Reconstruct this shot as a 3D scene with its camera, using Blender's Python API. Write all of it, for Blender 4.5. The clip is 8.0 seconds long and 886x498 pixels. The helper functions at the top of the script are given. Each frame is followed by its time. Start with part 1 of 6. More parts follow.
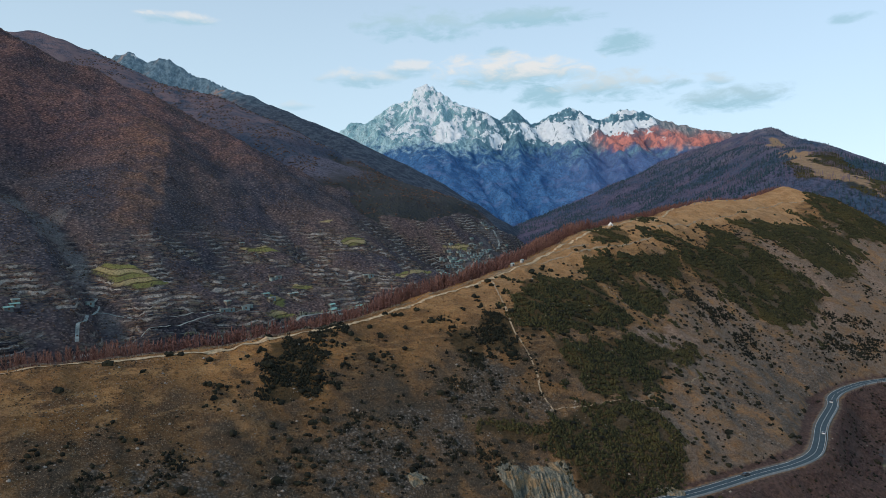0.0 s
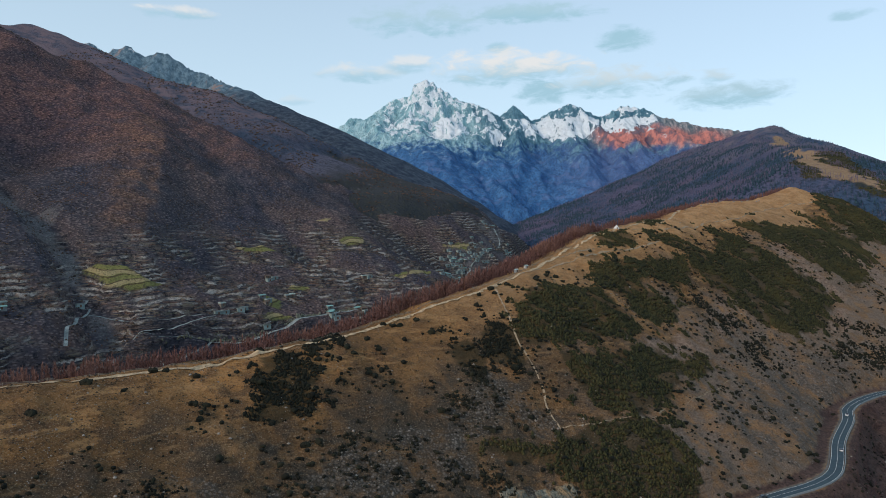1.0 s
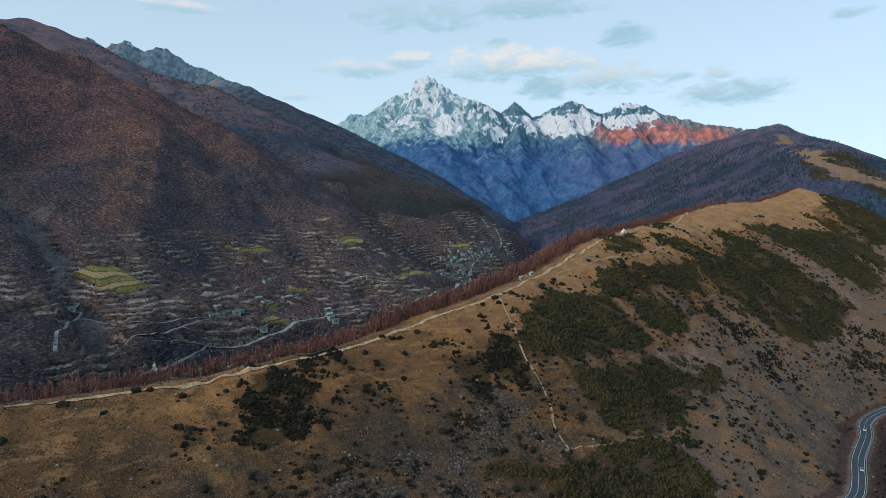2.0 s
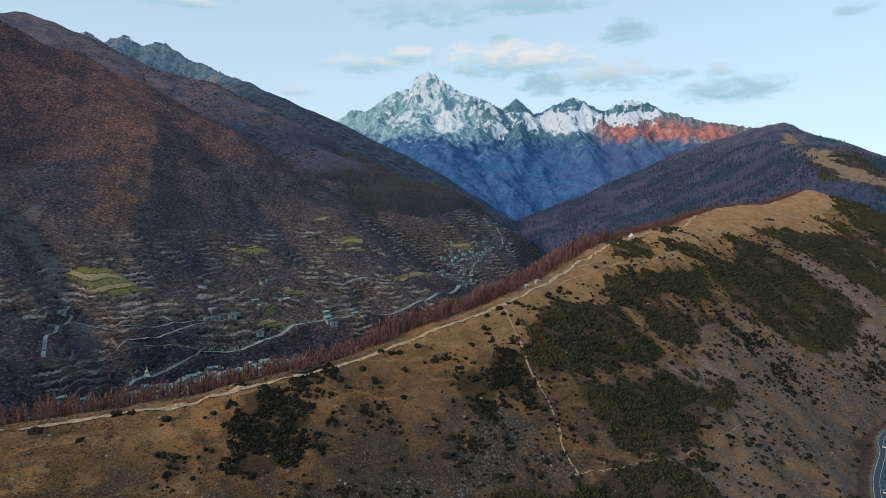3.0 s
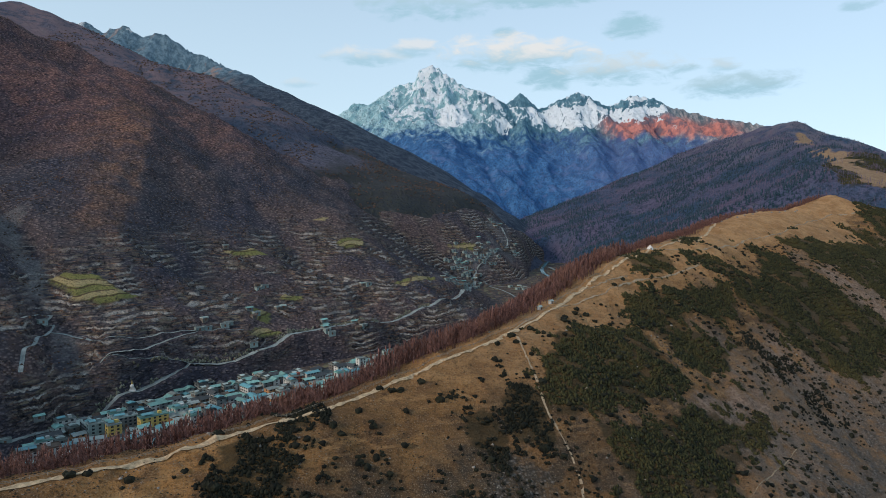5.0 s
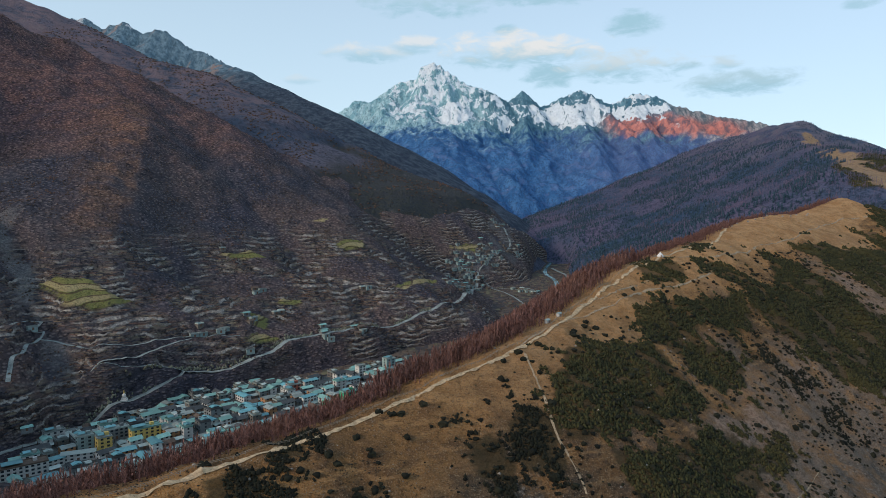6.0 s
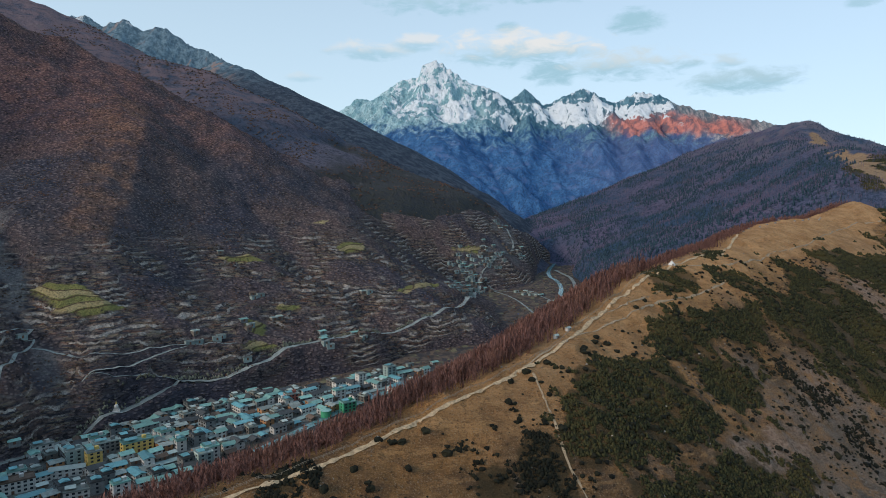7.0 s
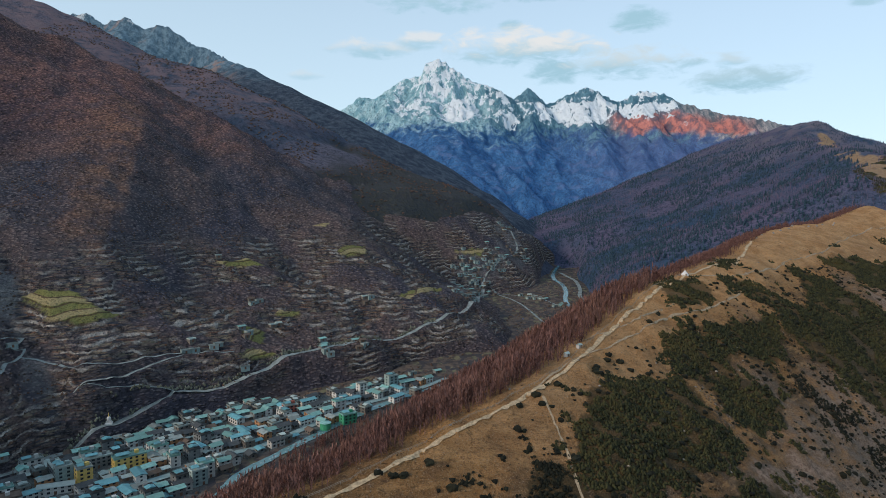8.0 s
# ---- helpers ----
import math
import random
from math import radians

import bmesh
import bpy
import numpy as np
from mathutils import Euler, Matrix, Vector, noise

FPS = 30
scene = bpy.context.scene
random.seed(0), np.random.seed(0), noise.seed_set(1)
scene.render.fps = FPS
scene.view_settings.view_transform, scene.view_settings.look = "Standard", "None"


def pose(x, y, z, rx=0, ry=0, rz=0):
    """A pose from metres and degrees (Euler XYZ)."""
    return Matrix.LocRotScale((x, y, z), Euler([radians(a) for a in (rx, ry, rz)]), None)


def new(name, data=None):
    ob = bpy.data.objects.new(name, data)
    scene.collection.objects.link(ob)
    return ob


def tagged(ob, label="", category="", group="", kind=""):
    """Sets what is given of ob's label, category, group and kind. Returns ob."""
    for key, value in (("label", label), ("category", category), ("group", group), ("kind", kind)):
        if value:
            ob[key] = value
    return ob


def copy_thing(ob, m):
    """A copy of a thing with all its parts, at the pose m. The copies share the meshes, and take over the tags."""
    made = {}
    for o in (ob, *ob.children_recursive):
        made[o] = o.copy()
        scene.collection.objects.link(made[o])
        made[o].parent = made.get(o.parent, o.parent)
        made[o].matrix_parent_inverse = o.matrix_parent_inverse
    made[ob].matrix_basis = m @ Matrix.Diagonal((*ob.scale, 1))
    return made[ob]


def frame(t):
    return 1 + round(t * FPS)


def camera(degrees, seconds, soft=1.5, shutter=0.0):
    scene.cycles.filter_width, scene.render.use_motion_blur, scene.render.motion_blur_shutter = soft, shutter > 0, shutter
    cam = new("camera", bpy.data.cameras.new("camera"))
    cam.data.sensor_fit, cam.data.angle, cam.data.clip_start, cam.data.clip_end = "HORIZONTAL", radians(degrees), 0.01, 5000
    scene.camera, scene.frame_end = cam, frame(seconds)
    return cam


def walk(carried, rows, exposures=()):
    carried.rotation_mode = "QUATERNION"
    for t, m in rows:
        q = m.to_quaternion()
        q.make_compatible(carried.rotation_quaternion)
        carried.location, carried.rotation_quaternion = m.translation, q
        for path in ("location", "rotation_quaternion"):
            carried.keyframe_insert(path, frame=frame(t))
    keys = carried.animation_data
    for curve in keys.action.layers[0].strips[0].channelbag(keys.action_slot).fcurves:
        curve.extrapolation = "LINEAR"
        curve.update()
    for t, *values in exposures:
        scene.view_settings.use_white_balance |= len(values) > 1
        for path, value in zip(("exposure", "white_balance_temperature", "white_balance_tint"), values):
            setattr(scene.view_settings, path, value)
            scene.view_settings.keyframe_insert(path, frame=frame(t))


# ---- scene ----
cam = camera(67.3, 8.0, soft=0.65)
METRES, EYE, TILT, LEAN, TURN = 150.0, 150.0, -3.2, 0.8, 0.0
ROWS = [
    (0.0, 0.0, 0.0, 0.0, -0.0, 0.0, -0.0),
    (0.5, -0.004, 0.0588, 0.0206, -0.06, -0.19, -0.1),
    (1.0, -0.0081, 0.1178, 0.041, -0.07, -0.37, -0.25),
    (1.5, -0.012, 0.1761, 0.0617, -0.06, -0.54, -0.37),
    (3.0, -0.0244, 0.3527, 0.1243, -0.05, -1.05, -0.75),
    (3.5, -0.0286, 0.4115, 0.145, -0.02, -1.2, -0.89),
    (4.0, -0.0329, 0.4701, 0.1659, 0.02, -1.33, -0.99),
    (4.5, -0.037, 0.5287, 0.1867, 0.08, -1.48, -1.11),
    (6.0, -0.0501, 0.7053, 0.2489, 0.21, -1.86, -1.39),
    (6.5, -0.0543, 0.7645, 0.2696, 0.27, -1.97, -1.45),
    (7.0, -0.0583, 0.8232, 0.2904, 0.35, -2.05, -1.51),
    (7.5, -0.0627, 0.8817, 0.3115, 0.43, -2.13, -1.59),
    (8.0, -0.0668, 0.9408, 0.3323, 0.56, -2.2, -1.63),
]
walk(cam, [(t, pose(0, 0, EYE, TILT, LEAN, TURN) @ pose(METRES * x, METRES * y, METRES * z, 90 + pitch, roll, yaw)) for t, x, y, z, yaw, pitch, roll in ROWS])

# ---------------------------------------------------------------- world, sun
SUN_TURN, SUN_RISE = 232.0, 24.0          # compass bearing from +y clockwise, and elevation, in degrees
world = bpy.data.worlds.new("world")
scene.world = world
world.use_nodes = True


class Net:
    """Short words for building node trees."""

    def __init__(self, tree):
        self.tree = tree

    def node(self, kind):
        return self.tree.nodes.new(kind)

    def put(self, socket, value):
        if hasattr(value, "is_linked"):
            self.tree.links.new(value, socket)
        elif isinstance(value, tuple) and len(value) == 3 and socket.type == "RGBA":
            socket.default_value = (*value, 1)
        else:
            socket.default_value = value

    def math(self, op, a, b=0.0, c=0.0, clamp=False):
        n = self.node("ShaderNodeMath")
        n.operation, n.use_clamp = op, clamp
        for s, v in zip(n.inputs, (a, b, c)):
            self.put(s, v)
        return n.outputs[0]

    def ramp(self, value, lo, hi, a=0.0, b=1.0):
        n = self.node("ShaderNodeMapRange")
        n.interpolation_type = "SMOOTHSTEP"
        for s, v in zip(n.inputs, (value, lo, hi, a, b)):
            self.put(s, v)
        return n.outputs[0]

    def mix(self, fac, a, b, blend="MIX"):
        n = self.node("ShaderNodeMix")
        n.data_type, n.blend_type = "RGBA", blend
        self.put(n.inputs[0], fac)
        self.put(n.inputs[6], a)
        self.put(n.inputs[7], b)
        return n.outputs[2]

    def noise(self, where, scale, detail=4.0, rough=0.55, twist=0.0):
        n = self.node("ShaderNodeTexNoise")
        self.put(n.inputs["Vector"], where)
        n.inputs["Scale"].default_value, n.inputs["Detail"].default_value = scale, detail
        n.inputs["Roughness"].default_value, n.inputs["Distortion"].default_value = rough, twist
        return n.outputs[0]

    def attr(self, name):
        n = self.node("ShaderNodeAttribute")
        n.attribute_name = name
        return n.outputs["Fac"]

    def place(self, sx=1.0, sy=1.0, sz=1.0):
        """The world place of the surface, scaled."""
        g = self.node("ShaderNodeNewGeometry")
        m = self.node("ShaderNodeVectorMath")
        m.operation = "MULTIPLY"
        self.put(m.inputs[0], g.outputs["Position"])
        m.inputs[1].default_value = (sx, sy, sz)
        return m.outputs[0]


def build_sky():
    t = Net(world.node_tree)
    world.node_tree.nodes.clear()
    out, bg = t.node("ShaderNodeOutputWorld"), t.node("ShaderNodeBackground")
    sky = t.node("ShaderNodeTexSky")
    sky.sky_type, sky.sun_disc = "NISHITA", False
    sky.sun_elevation, sky.sun_rotation, sky.altitude = radians(SUN_RISE), radians(SUN_TURN), 3300
    sky.air_density, sky.dust_density, sky.ozone_density = 1.0, 0.6, 1.5
    coord = t.node("ShaderNodeTexCoord").outputs["Generated"]
    split = t.node("ShaderNodeSeparateXYZ")
    t.put(split.inputs[0], coord)
    x, y, z = split.outputs
    az = t.math("ARCTAN2", x, y)
    el = t.math("ARCSINE", z)
    # a thin high veil, paler towards the horizon
    veil = t.ramp(el, -0.05, 0.6, 0.86, 0.45)
    color = t.mix(veil, sky.outputs[0], VEIL)
    flat = t.node("ShaderNodeCombineXYZ")
    t.put(flat.inputs[0], az)
    t.put(flat.inputs[1], t.math("MULTIPLY", el, 2.6))
    fine = t.noise(flat.outputs[0], 24.0, 7.0, 0.62, 0.4)
    broad = t.noise(flat.outputs[0], 8.0, 3.0, 0.5, 0.2)
    rough = t.math("ADD", t.math("MULTIPLY", fine, 3.0), t.math("MULTIPLY", broad, 1.6))
    for a0, e0, w, h, pale, amount in CLOUDS:
        da = t.math("DIVIDE", t.math("SUBTRACT", az, radians(a0)), radians(w))
        de = t.math("DIVIDE", t.math("SUBTRACT", el, radians(e0)), radians(h))
        r = t.math("ADD", t.math("MULTIPLY", da, da), t.math("MULTIPLY", de, de))
        body = t.ramp(t.math("SUBTRACT", t.math("ADD", rough, -1.5), t.math("MULTIPLY", r, 0.62)), -0.25, 0.9, 0.0, amount)
        lit = t.ramp(t.math("ADD", de, t.math("MULTIPLY", t.math("SUBTRACT", fine, 0.5), 2.0)), -0.6, 0.5, 0.0, pale)
        color = t.mix(body, color, t.mix(lit, CLOUD_SHADE, CLOUD_LIT))
    t.put(bg.inputs[0], color)
    bg.inputs[1].default_value = 0.15
    t.put(out.inputs[0], bg.outputs[0])


VEIL, CLOUD_SHADE, CLOUD_LIT = (2.9, 3.68, 4.05), (1.75, 2.8, 3.4), (3.95, 3.9, 3.85)
# bearing, elevation, half width and half height in degrees, share of pale upper cloud, density
CLOUDS = [
    (-1.2, 15.4, 5.0, 1.15, 0.15, 1.0), (8.0, 15.8, 4.9, 0.71, 0.1, 1.0), (15.2, 13.4, 2.0, 0.85, 0.0, 1.0), (4.7, 13.2, 1.0, 0.49, 0.0, 0.78),
    (-7.1, 11.3, 3.0, 0.69, 0.8, 0.78), (-2.6, 12.0, 2.2, 0.65, 0.9, 0.72), (5.9, 11.5, 5.7, 1.49, 0.9, 0.98), (8.3, 9.5, 1.9, 0.86, 0.0, 1.0),
    (15.2, 10.1, 4.8, 1.08, 0.5, 1.0), (23.0, 8.5, 3.9, 0.91, 0.15, 1.0), (19.1, 9.9, 1.6, 0.38, 0.1, 0.91), (22.1, 9.9, 1.2, 0.57, 0.4, 0.78),
    (31.2, 13.4, 1.6, 0.38, 0.0, 0.78), (-21.5, 15.2, 2.8, 0.45, 0.9, 0.78), (-12.0, 8.9, 1.3, 0.36, 0.6, 0.45),
]
build_sky()

sun = new("sun", bpy.data.lights.new("sun", "SUN"))
sun.data.energy, sun.data.angle, sun.data.color = 1.45, radians(12), (1.0, 0.80, 0.62)  # a low sun behind thin cloud
sun.matrix_world = pose(0, 0, 2000) @ pose(0, 0, 0, 0, 0, -SUN_TURN) @ pose(0, 0, 0, -(90 - SUN_RISE), 0, 0)
scene.view_settings.exposure = 0.5

# ---------------------------------------------------------------- materials
def surface(name, rough=0.95, gloss=0.15):
    """A new material: its node net, its shader and the material."""
    m = bpy.data.materials.new(name)
    m.use_nodes = True
    b = m.node_tree.nodes["Principled BSDF"]
    b.inputs["Roughness"].default_value = rough
    b.inputs["Specular IOR Level"].default_value = gloss
    return Net(m.node_tree), b, m


def relief(t, b, height, strength, distance):
    n = t.node("ShaderNodeBump")
    n.inputs["Strength"].default_value, n.inputs["Distance"].default_value = strength, distance
    t.put(n.inputs["Height"], height)
    t.put(b.inputs["Normal"], n.outputs[0])


def steepness(t):
    """0 on the level, 1 on a wall."""
    g = t.node("ShaderNodeNewGeometry")
    s = t.node("ShaderNodeSeparateXYZ")
    t.put(s.inputs[0], g.outputs["Normal"])
    return t.math("SUBTRACT", 1.0, s.outputs[2])


def facing(t):
    """1 on slopes that face east, -1 on those that face west."""
    s = t.node("ShaderNodeSeparateXYZ")
    t.put(s.inputs[0], t.node("ShaderNodeNewGeometry").outputs["Normal"])
    return s.outputs[0]


def altitude(t):
    s = t.node("ShaderNodeSeparateXYZ")
    t.put(s.inputs[0], t.node("ShaderNodeNewGeometry").outputs["Position"])
    return s.outputs


def paint(name, color, rough=0.8, vary=0.25, scale=0.6, gloss=0.2, metal=0.0, each=0.0):
    """A plain worn surface: two scales of mottling, and a difference from piece to piece."""
    t, b, m = surface(name, rough, gloss)
    p = t.place()
    big, small = t.noise(p, scale, 3), t.noise(p, scale * 9, 3)
    f = t.math("ADD", t.math("MULTIPLY", big, 0.6), t.math("MULTIPLY", small, 0.4))
    dark = tuple(c * (1 - vary) for c in color)
    light = tuple(min(c * (1 + vary), 0.9) for c in color)
    c = t.mix(t.ramp(f, 0.3, 0.7), dark, light)
    if each:
        info = t.node("ShaderNodeObjectInfo")
        c = t.mix(t.math("MULTIPLY", info.outputs["Random"], each), c, tuple(q * 0.45 for q in color))
    t.put(b.inputs["Base Color"], c)
    b.inputs["Metallic"].default_value = metal
    return m


def dry_grass():
    """Autumn pasture with bare soil, stones and scree."""
    t, b, m = surface("dry_grass")
    p = t.place()
    n1, n2, n3, n4 = t.noise(p, 0.018, 5, 0.6), t.noise(p, 0.09, 6, 0.65), t.noise(p, 0.5, 5, 0.75), t.noise(p, 1.7, 3, 0.7)
    streak = t.noise(t.place(0.03, 0.06, 0.35), 1.0, 5, 0.65)
    c = t.mix(t.ramp(n1, 0.35, 0.65), GRASS_DARK, GRASS_LIGHT)
    c = t.mix(t.ramp(n2, 0.46, 0.62, 0.0, 0.8), c, SOIL)
    c = t.mix(t.ramp(streak, 0.52, 0.62, 0.0, 0.75), c, t.mix(0.35, GRASS_LIGHT, (0.60, 0.42, 0.22)))
    # dun, stony ground lower down
    c = t.mix(t.math("MULTIPLY", t.attr("dun"), t.ramp(n2, 0.36, 0.58, 0.35, 0.95)), c, t.mix(t.ramp(n3, 0.4, 0.62), (0.22, 0.165, 0.13), (0.53, 0.41, 0.32)))
    # meadow on the crest is paler and cleaner
    c = t.mix(t.math("MULTIPLY", t.attr("meadow"), 0.85), c, t.mix(t.ramp(n2, 0.35, 0.65), (0.74, 0.44, 0.215), (0.58, 0.305, 0.125)))
    c = t.mix(t.math("MULTIPLY", t.attr("heath_or_glow"), t.ramp(n2, 0.35, 0.6, 0.55, 0.95)), c, (0.088, 0.076, 0.06))
    bare = t.math("SUBTRACT", 1.0, t.math("MULTIPLY", t.attr("meadow"), 0.6))
    c = t.mix(t.math("MULTIPLY", t.ramp(n3, 0.5, 0.62, 0.0, 0.6), bare), c, (0.052, 0.037, 0.025))
    c = t.mix(t.ramp(n4, 0.56, 0.64, 0.0, 0.6), c, (0.50, 0.38, 0.25))
    c = t.mix(t.math("MULTIPLY", t.ramp(n4, 0.44, 0.36, 0.0, 0.55), bare), c, (0.05, 0.036, 0.024))
    # scree: broken stone between earth and dwarf scrub
    v = t.node("ShaderNodeTexVoronoi")
    t.put(v.inputs["Vector"], p)
    v.inputs["Scale"].default_value = 0.8
    sep = t.node("ShaderNodeSeparateColor")
    t.put(sep.inputs[0], v.outputs["Color"])
    stone = t.mix(sep.outputs[0], (0.075, 0.07, 0.064), (0.42, 0.37, 0.32))
    stone = t.mix(t.ramp(v.outputs["Distance"], 0.3, 0.6, 0.0, 0.8), stone, (0.04, 0.037, 0.03))
    edge = t.math("ADD", t.attr("scree"), t.math("MULTIPLY", t.math("SUBTRACT", n2, 0.5), 2.6))
    rubble = t.math("MULTIPLY", t.ramp(edge, 0.55, 1.15, 0.0, 0.85), t.ramp(n3, 0.4, 0.55, 0.1, 0.9))
    c = t.mix(rubble, c, stone)
    # undergrowth of the thickets, bare reddish brush, red earth
    c = t.mix(t.math("MULTIPLY", t.attr("thicket"), 0.75), c, (0.07, 0.055, 0.028))
    brush = t.mix(t.ramp(n3, 0.35, 0.65), (0.06, 0.038, 0.038), (0.17, 0.105, 0.09))
    c = t.mix(t.math("MULTIPLY", t.attr("brush"), 0.9), c, brush)
    c = t.mix(t.math("MULTIPLY", t.attr("red"), t.ramp(n2, 0.35, 0.6)), c, t.mix(t.ramp(n3, 0.4, 0.6), (0.24, 0.165, 0.12), (0.46, 0.33, 0.25)))
    t.put(b.inputs["Base Color"], c)
    relief(t, b, t.math("ADD", t.math("MULTIPLY", streak, 2.2), t.math("ADD", t.math("MULTIPLY", n2, 2.4), t.math("ADD", n3, t.math("MULTIPLY", n4, 0.6)))), 1.0, 2.8)
    return m


def mountain_side():
    """The terraced slope across the valley: tufted heath above, old fields below."""
    t, b, m = surface("mountain_side")
    p = t.place()
    n1, n2, n3, n4 = t.noise(p, 0.008, 5, 0.6), t.noise(p, 0.035, 6, 0.65), t.noise(p, 0.17, 5, 0.75), t.noise(p, 0.55, 3, 0.7)
    x, y, z = altitude(t)
    c = t.mix(t.ramp(n1, 0.36, 0.64), (0.105, 0.105, 0.142), (0.22, 0.16, 0.15))
    c = t.mix(t.ramp(n2, 0.5, 0.64, 0.0, 0.6), c, (0.075, 0.082, 0.108))
    # rusty heath on the upper slope
    high = t.math("MULTIPLY", t.ramp(t.math("ADD", z, t.math("MULTIPLY", t.math("SUBTRACT", n1, 0.5), 160)), 190, 300), t.ramp(n2, 0.25, 0.55, 0.35, 1.0))
    c = t.mix(t.math("MULTIPLY", high, 0.8), c, t.mix(t.ramp(n2, 0.4, 0.62), (0.22, 0.125, 0.13), (0.42, 0.215, 0.175)))
    # rusty rib and bank, the rib's lit western side painted brighter
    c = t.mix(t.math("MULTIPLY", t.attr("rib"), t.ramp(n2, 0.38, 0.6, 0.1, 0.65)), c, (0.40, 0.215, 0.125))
    # shaded eastern side of the rib painted dark, dark growth in the gully
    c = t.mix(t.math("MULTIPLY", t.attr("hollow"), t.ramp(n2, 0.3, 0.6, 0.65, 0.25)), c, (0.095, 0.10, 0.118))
    # heath cushions, the dark shadow between them painted in
    v = t.node("ShaderNodeTexVoronoi")
    t.put(v.inputs["Vector"], t.place(0.7, 0.7, 1.5))
    v.inputs["Scale"].default_value = 0.33
    tuft = t.ramp(v.outputs["Distance"], 0.25, 0.6)
    c = t.mix(t.math("MULTIPLY", t.ramp(v.outputs["Distance"], 0.44, 0.12, 0.0, 0.6), t.ramp(n3, 0.36, 0.58, 0.15, 1.0)), c, t.mix(high, (0.33, 0.275, 0.245), (0.48, 0.31, 0.25)))
    c = t.mix(t.math("MULTIPLY", tuft, 0.55), c, (0.024, 0.025, 0.036))
    c = t.mix(t.ramp(n3, 0.53, 0.64, 0.0, 0.85), c, (0.018, 0.021, 0.030))
    # old fields, each its own shade, with stone edges
    w = t.node("ShaderNodeTexVoronoi")
    t.put(w.inputs["Vector"], t.place(0.028, 0.028, 0.22))
    sep = t.node("ShaderNodeSeparateColor")
    t.put(sep.inputs[0], w.outputs["Color"])
    field = t.mix(t.ramp(sep.outputs[0], 0.1, 0.9), (0.066, 0.072, 0.09), (0.22, 0.17, 0.14))
    field = t.mix(t.ramp(sep.outputs[1], 0.72, 0.86, 0.0, 0.7), field, (0.29, 0.25, 0.17))
    field = t.mix(t.ramp(sep.outputs[2], 0.80, 0.9, 0.0, 0.6), field, (0.24, 0.115, 0.065))
    field = t.mix(t.ramp(n3, 0.46, 0.6, 0.0, 0.85), field, (0.022, 0.022, 0.028))
    terrace = t.attr("terrace")
    c = t.mix(t.math("MULTIPLY", terrace, 0.9), c, field)
    phase = t.math("FRACT", t.math("ADD", t.attr("phase"), t.math("MULTIPLY", t.math("SUBTRACT", n3, 0.5), 0.4)))
    lip = t.math("MULTIPLY", t.ramp(phase, 0.70, 0.78), t.ramp(phase, 0.98, 0.88))
    foot = t.math("MULTIPLY", t.ramp(phase, 0.02, 0.08), t.ramp(phase, 0.42, 0.22))
    c = t.mix(t.math("MULTIPLY", t.math("MULTIPLY", foot, terrace), 0.6), c, (0.016, 0.017, 0.024))
    kept = t.math("MULTIPLY", t.math("MULTIPLY", terrace, t.ramp(n2, 0.44, 0.56)), t.ramp(n3, 0.36, 0.5, 0.15, 1.0))
    c = t.mix(t.math("MULTIPLY", t.math("MULTIPLY", lip, kept), 0.95), c, t.mix(t.ramp(n4, 0.35, 0.65), (0.32, 0.31, 0.295), (0.60, 0.56, 0.50)))
    c = t.mix(t.math("MULTIPLY", t.attr("scree"), t.ramp(n3, 0.3, 0.55)), c, t.mix(t.ramp(n4, 0.35, 0.65), (0.14, 0.145, 0.15), (0.30, 0.29, 0.285)))
    strip = t.ramp(t.math("FRACT", t.math("MULTIPLY", t.attr("phase"), 0.5)), 0.42, 0.5)
    green = t.mix(strip, (0.42, 0.35, 0.18), (0.235, 0.235, 0.085))
    green = t.mix(t.math("MULTIPLY", lip, 0.85), green, (0.10, 0.07, 0.045))
    c = t.mix(t.math("MULTIPLY", t.attr("field"), t.ramp(n3, 0.75, 0.55)), c, green)
    t.put(b.inputs["Base Color"], c)
    relief(t, b, t.math("ADD", t.math("MULTIPLY", n2, 2.6), t.math("ADD", n3, t.math("MULTIPLY", tuft, -0.25))), 1.0, 6.0)
    return m


def wooded(name, low, high, heath_or_glow, heath_from, heath_to):
    """A far wooded slope with brush, rock ribs and bare heath; low and high hold its blue distance haze."""
    t, b, m = surface(name)
    p = t.place()
    n1, n2, n3 = t.noise(p, 0.006, 5, 0.6), t.noise(p, 0.03, 5, 0.65), t.noise(p, 0.13, 4, 0.75)
    x, y, z = altitude(t)
    c = t.mix(t.ramp(n1, 0.35, 0.65), low, high)
    c = t.mix(t.ramp(n3, 0.45, 0.62, 0.0, 0.75), c, tuple(0.45 * q for q in low))
    c = t.mix(t.math("MULTIPLY", t.ramp(z, heath_from, heath_to), t.ramp(n2, 0.35, 0.6)), c, heath_or_glow)
    c = t.mix(t.math("MULTIPLY", t.attr("thicket"), 0.9), c, t.mix(t.ramp(n3, 0.35, 0.65), (0.026, 0.032, 0.030), (0.062, 0.062, 0.046)))
    c = t.mix(t.math("MULTIPLY", t.attr("meadow"), t.ramp(n2, 0.28, 0.42)), c, t.mix(t.ramp(n3, 0.3, 0.7), (0.44, 0.30, 0.18), (0.32, 0.205, 0.125)))
    c = t.mix(t.math("MULTIPLY", t.ramp(n2, 0.6, 0.72), 0.35), c, (0.21, 0.2, 0.2))
    t.put(b.inputs["Base Color"], c)
    relief(t, b, t.math("ADD", n2, t.math("MULTIPLY", n3, 0.7)), 1.0, 14.0)
    return m


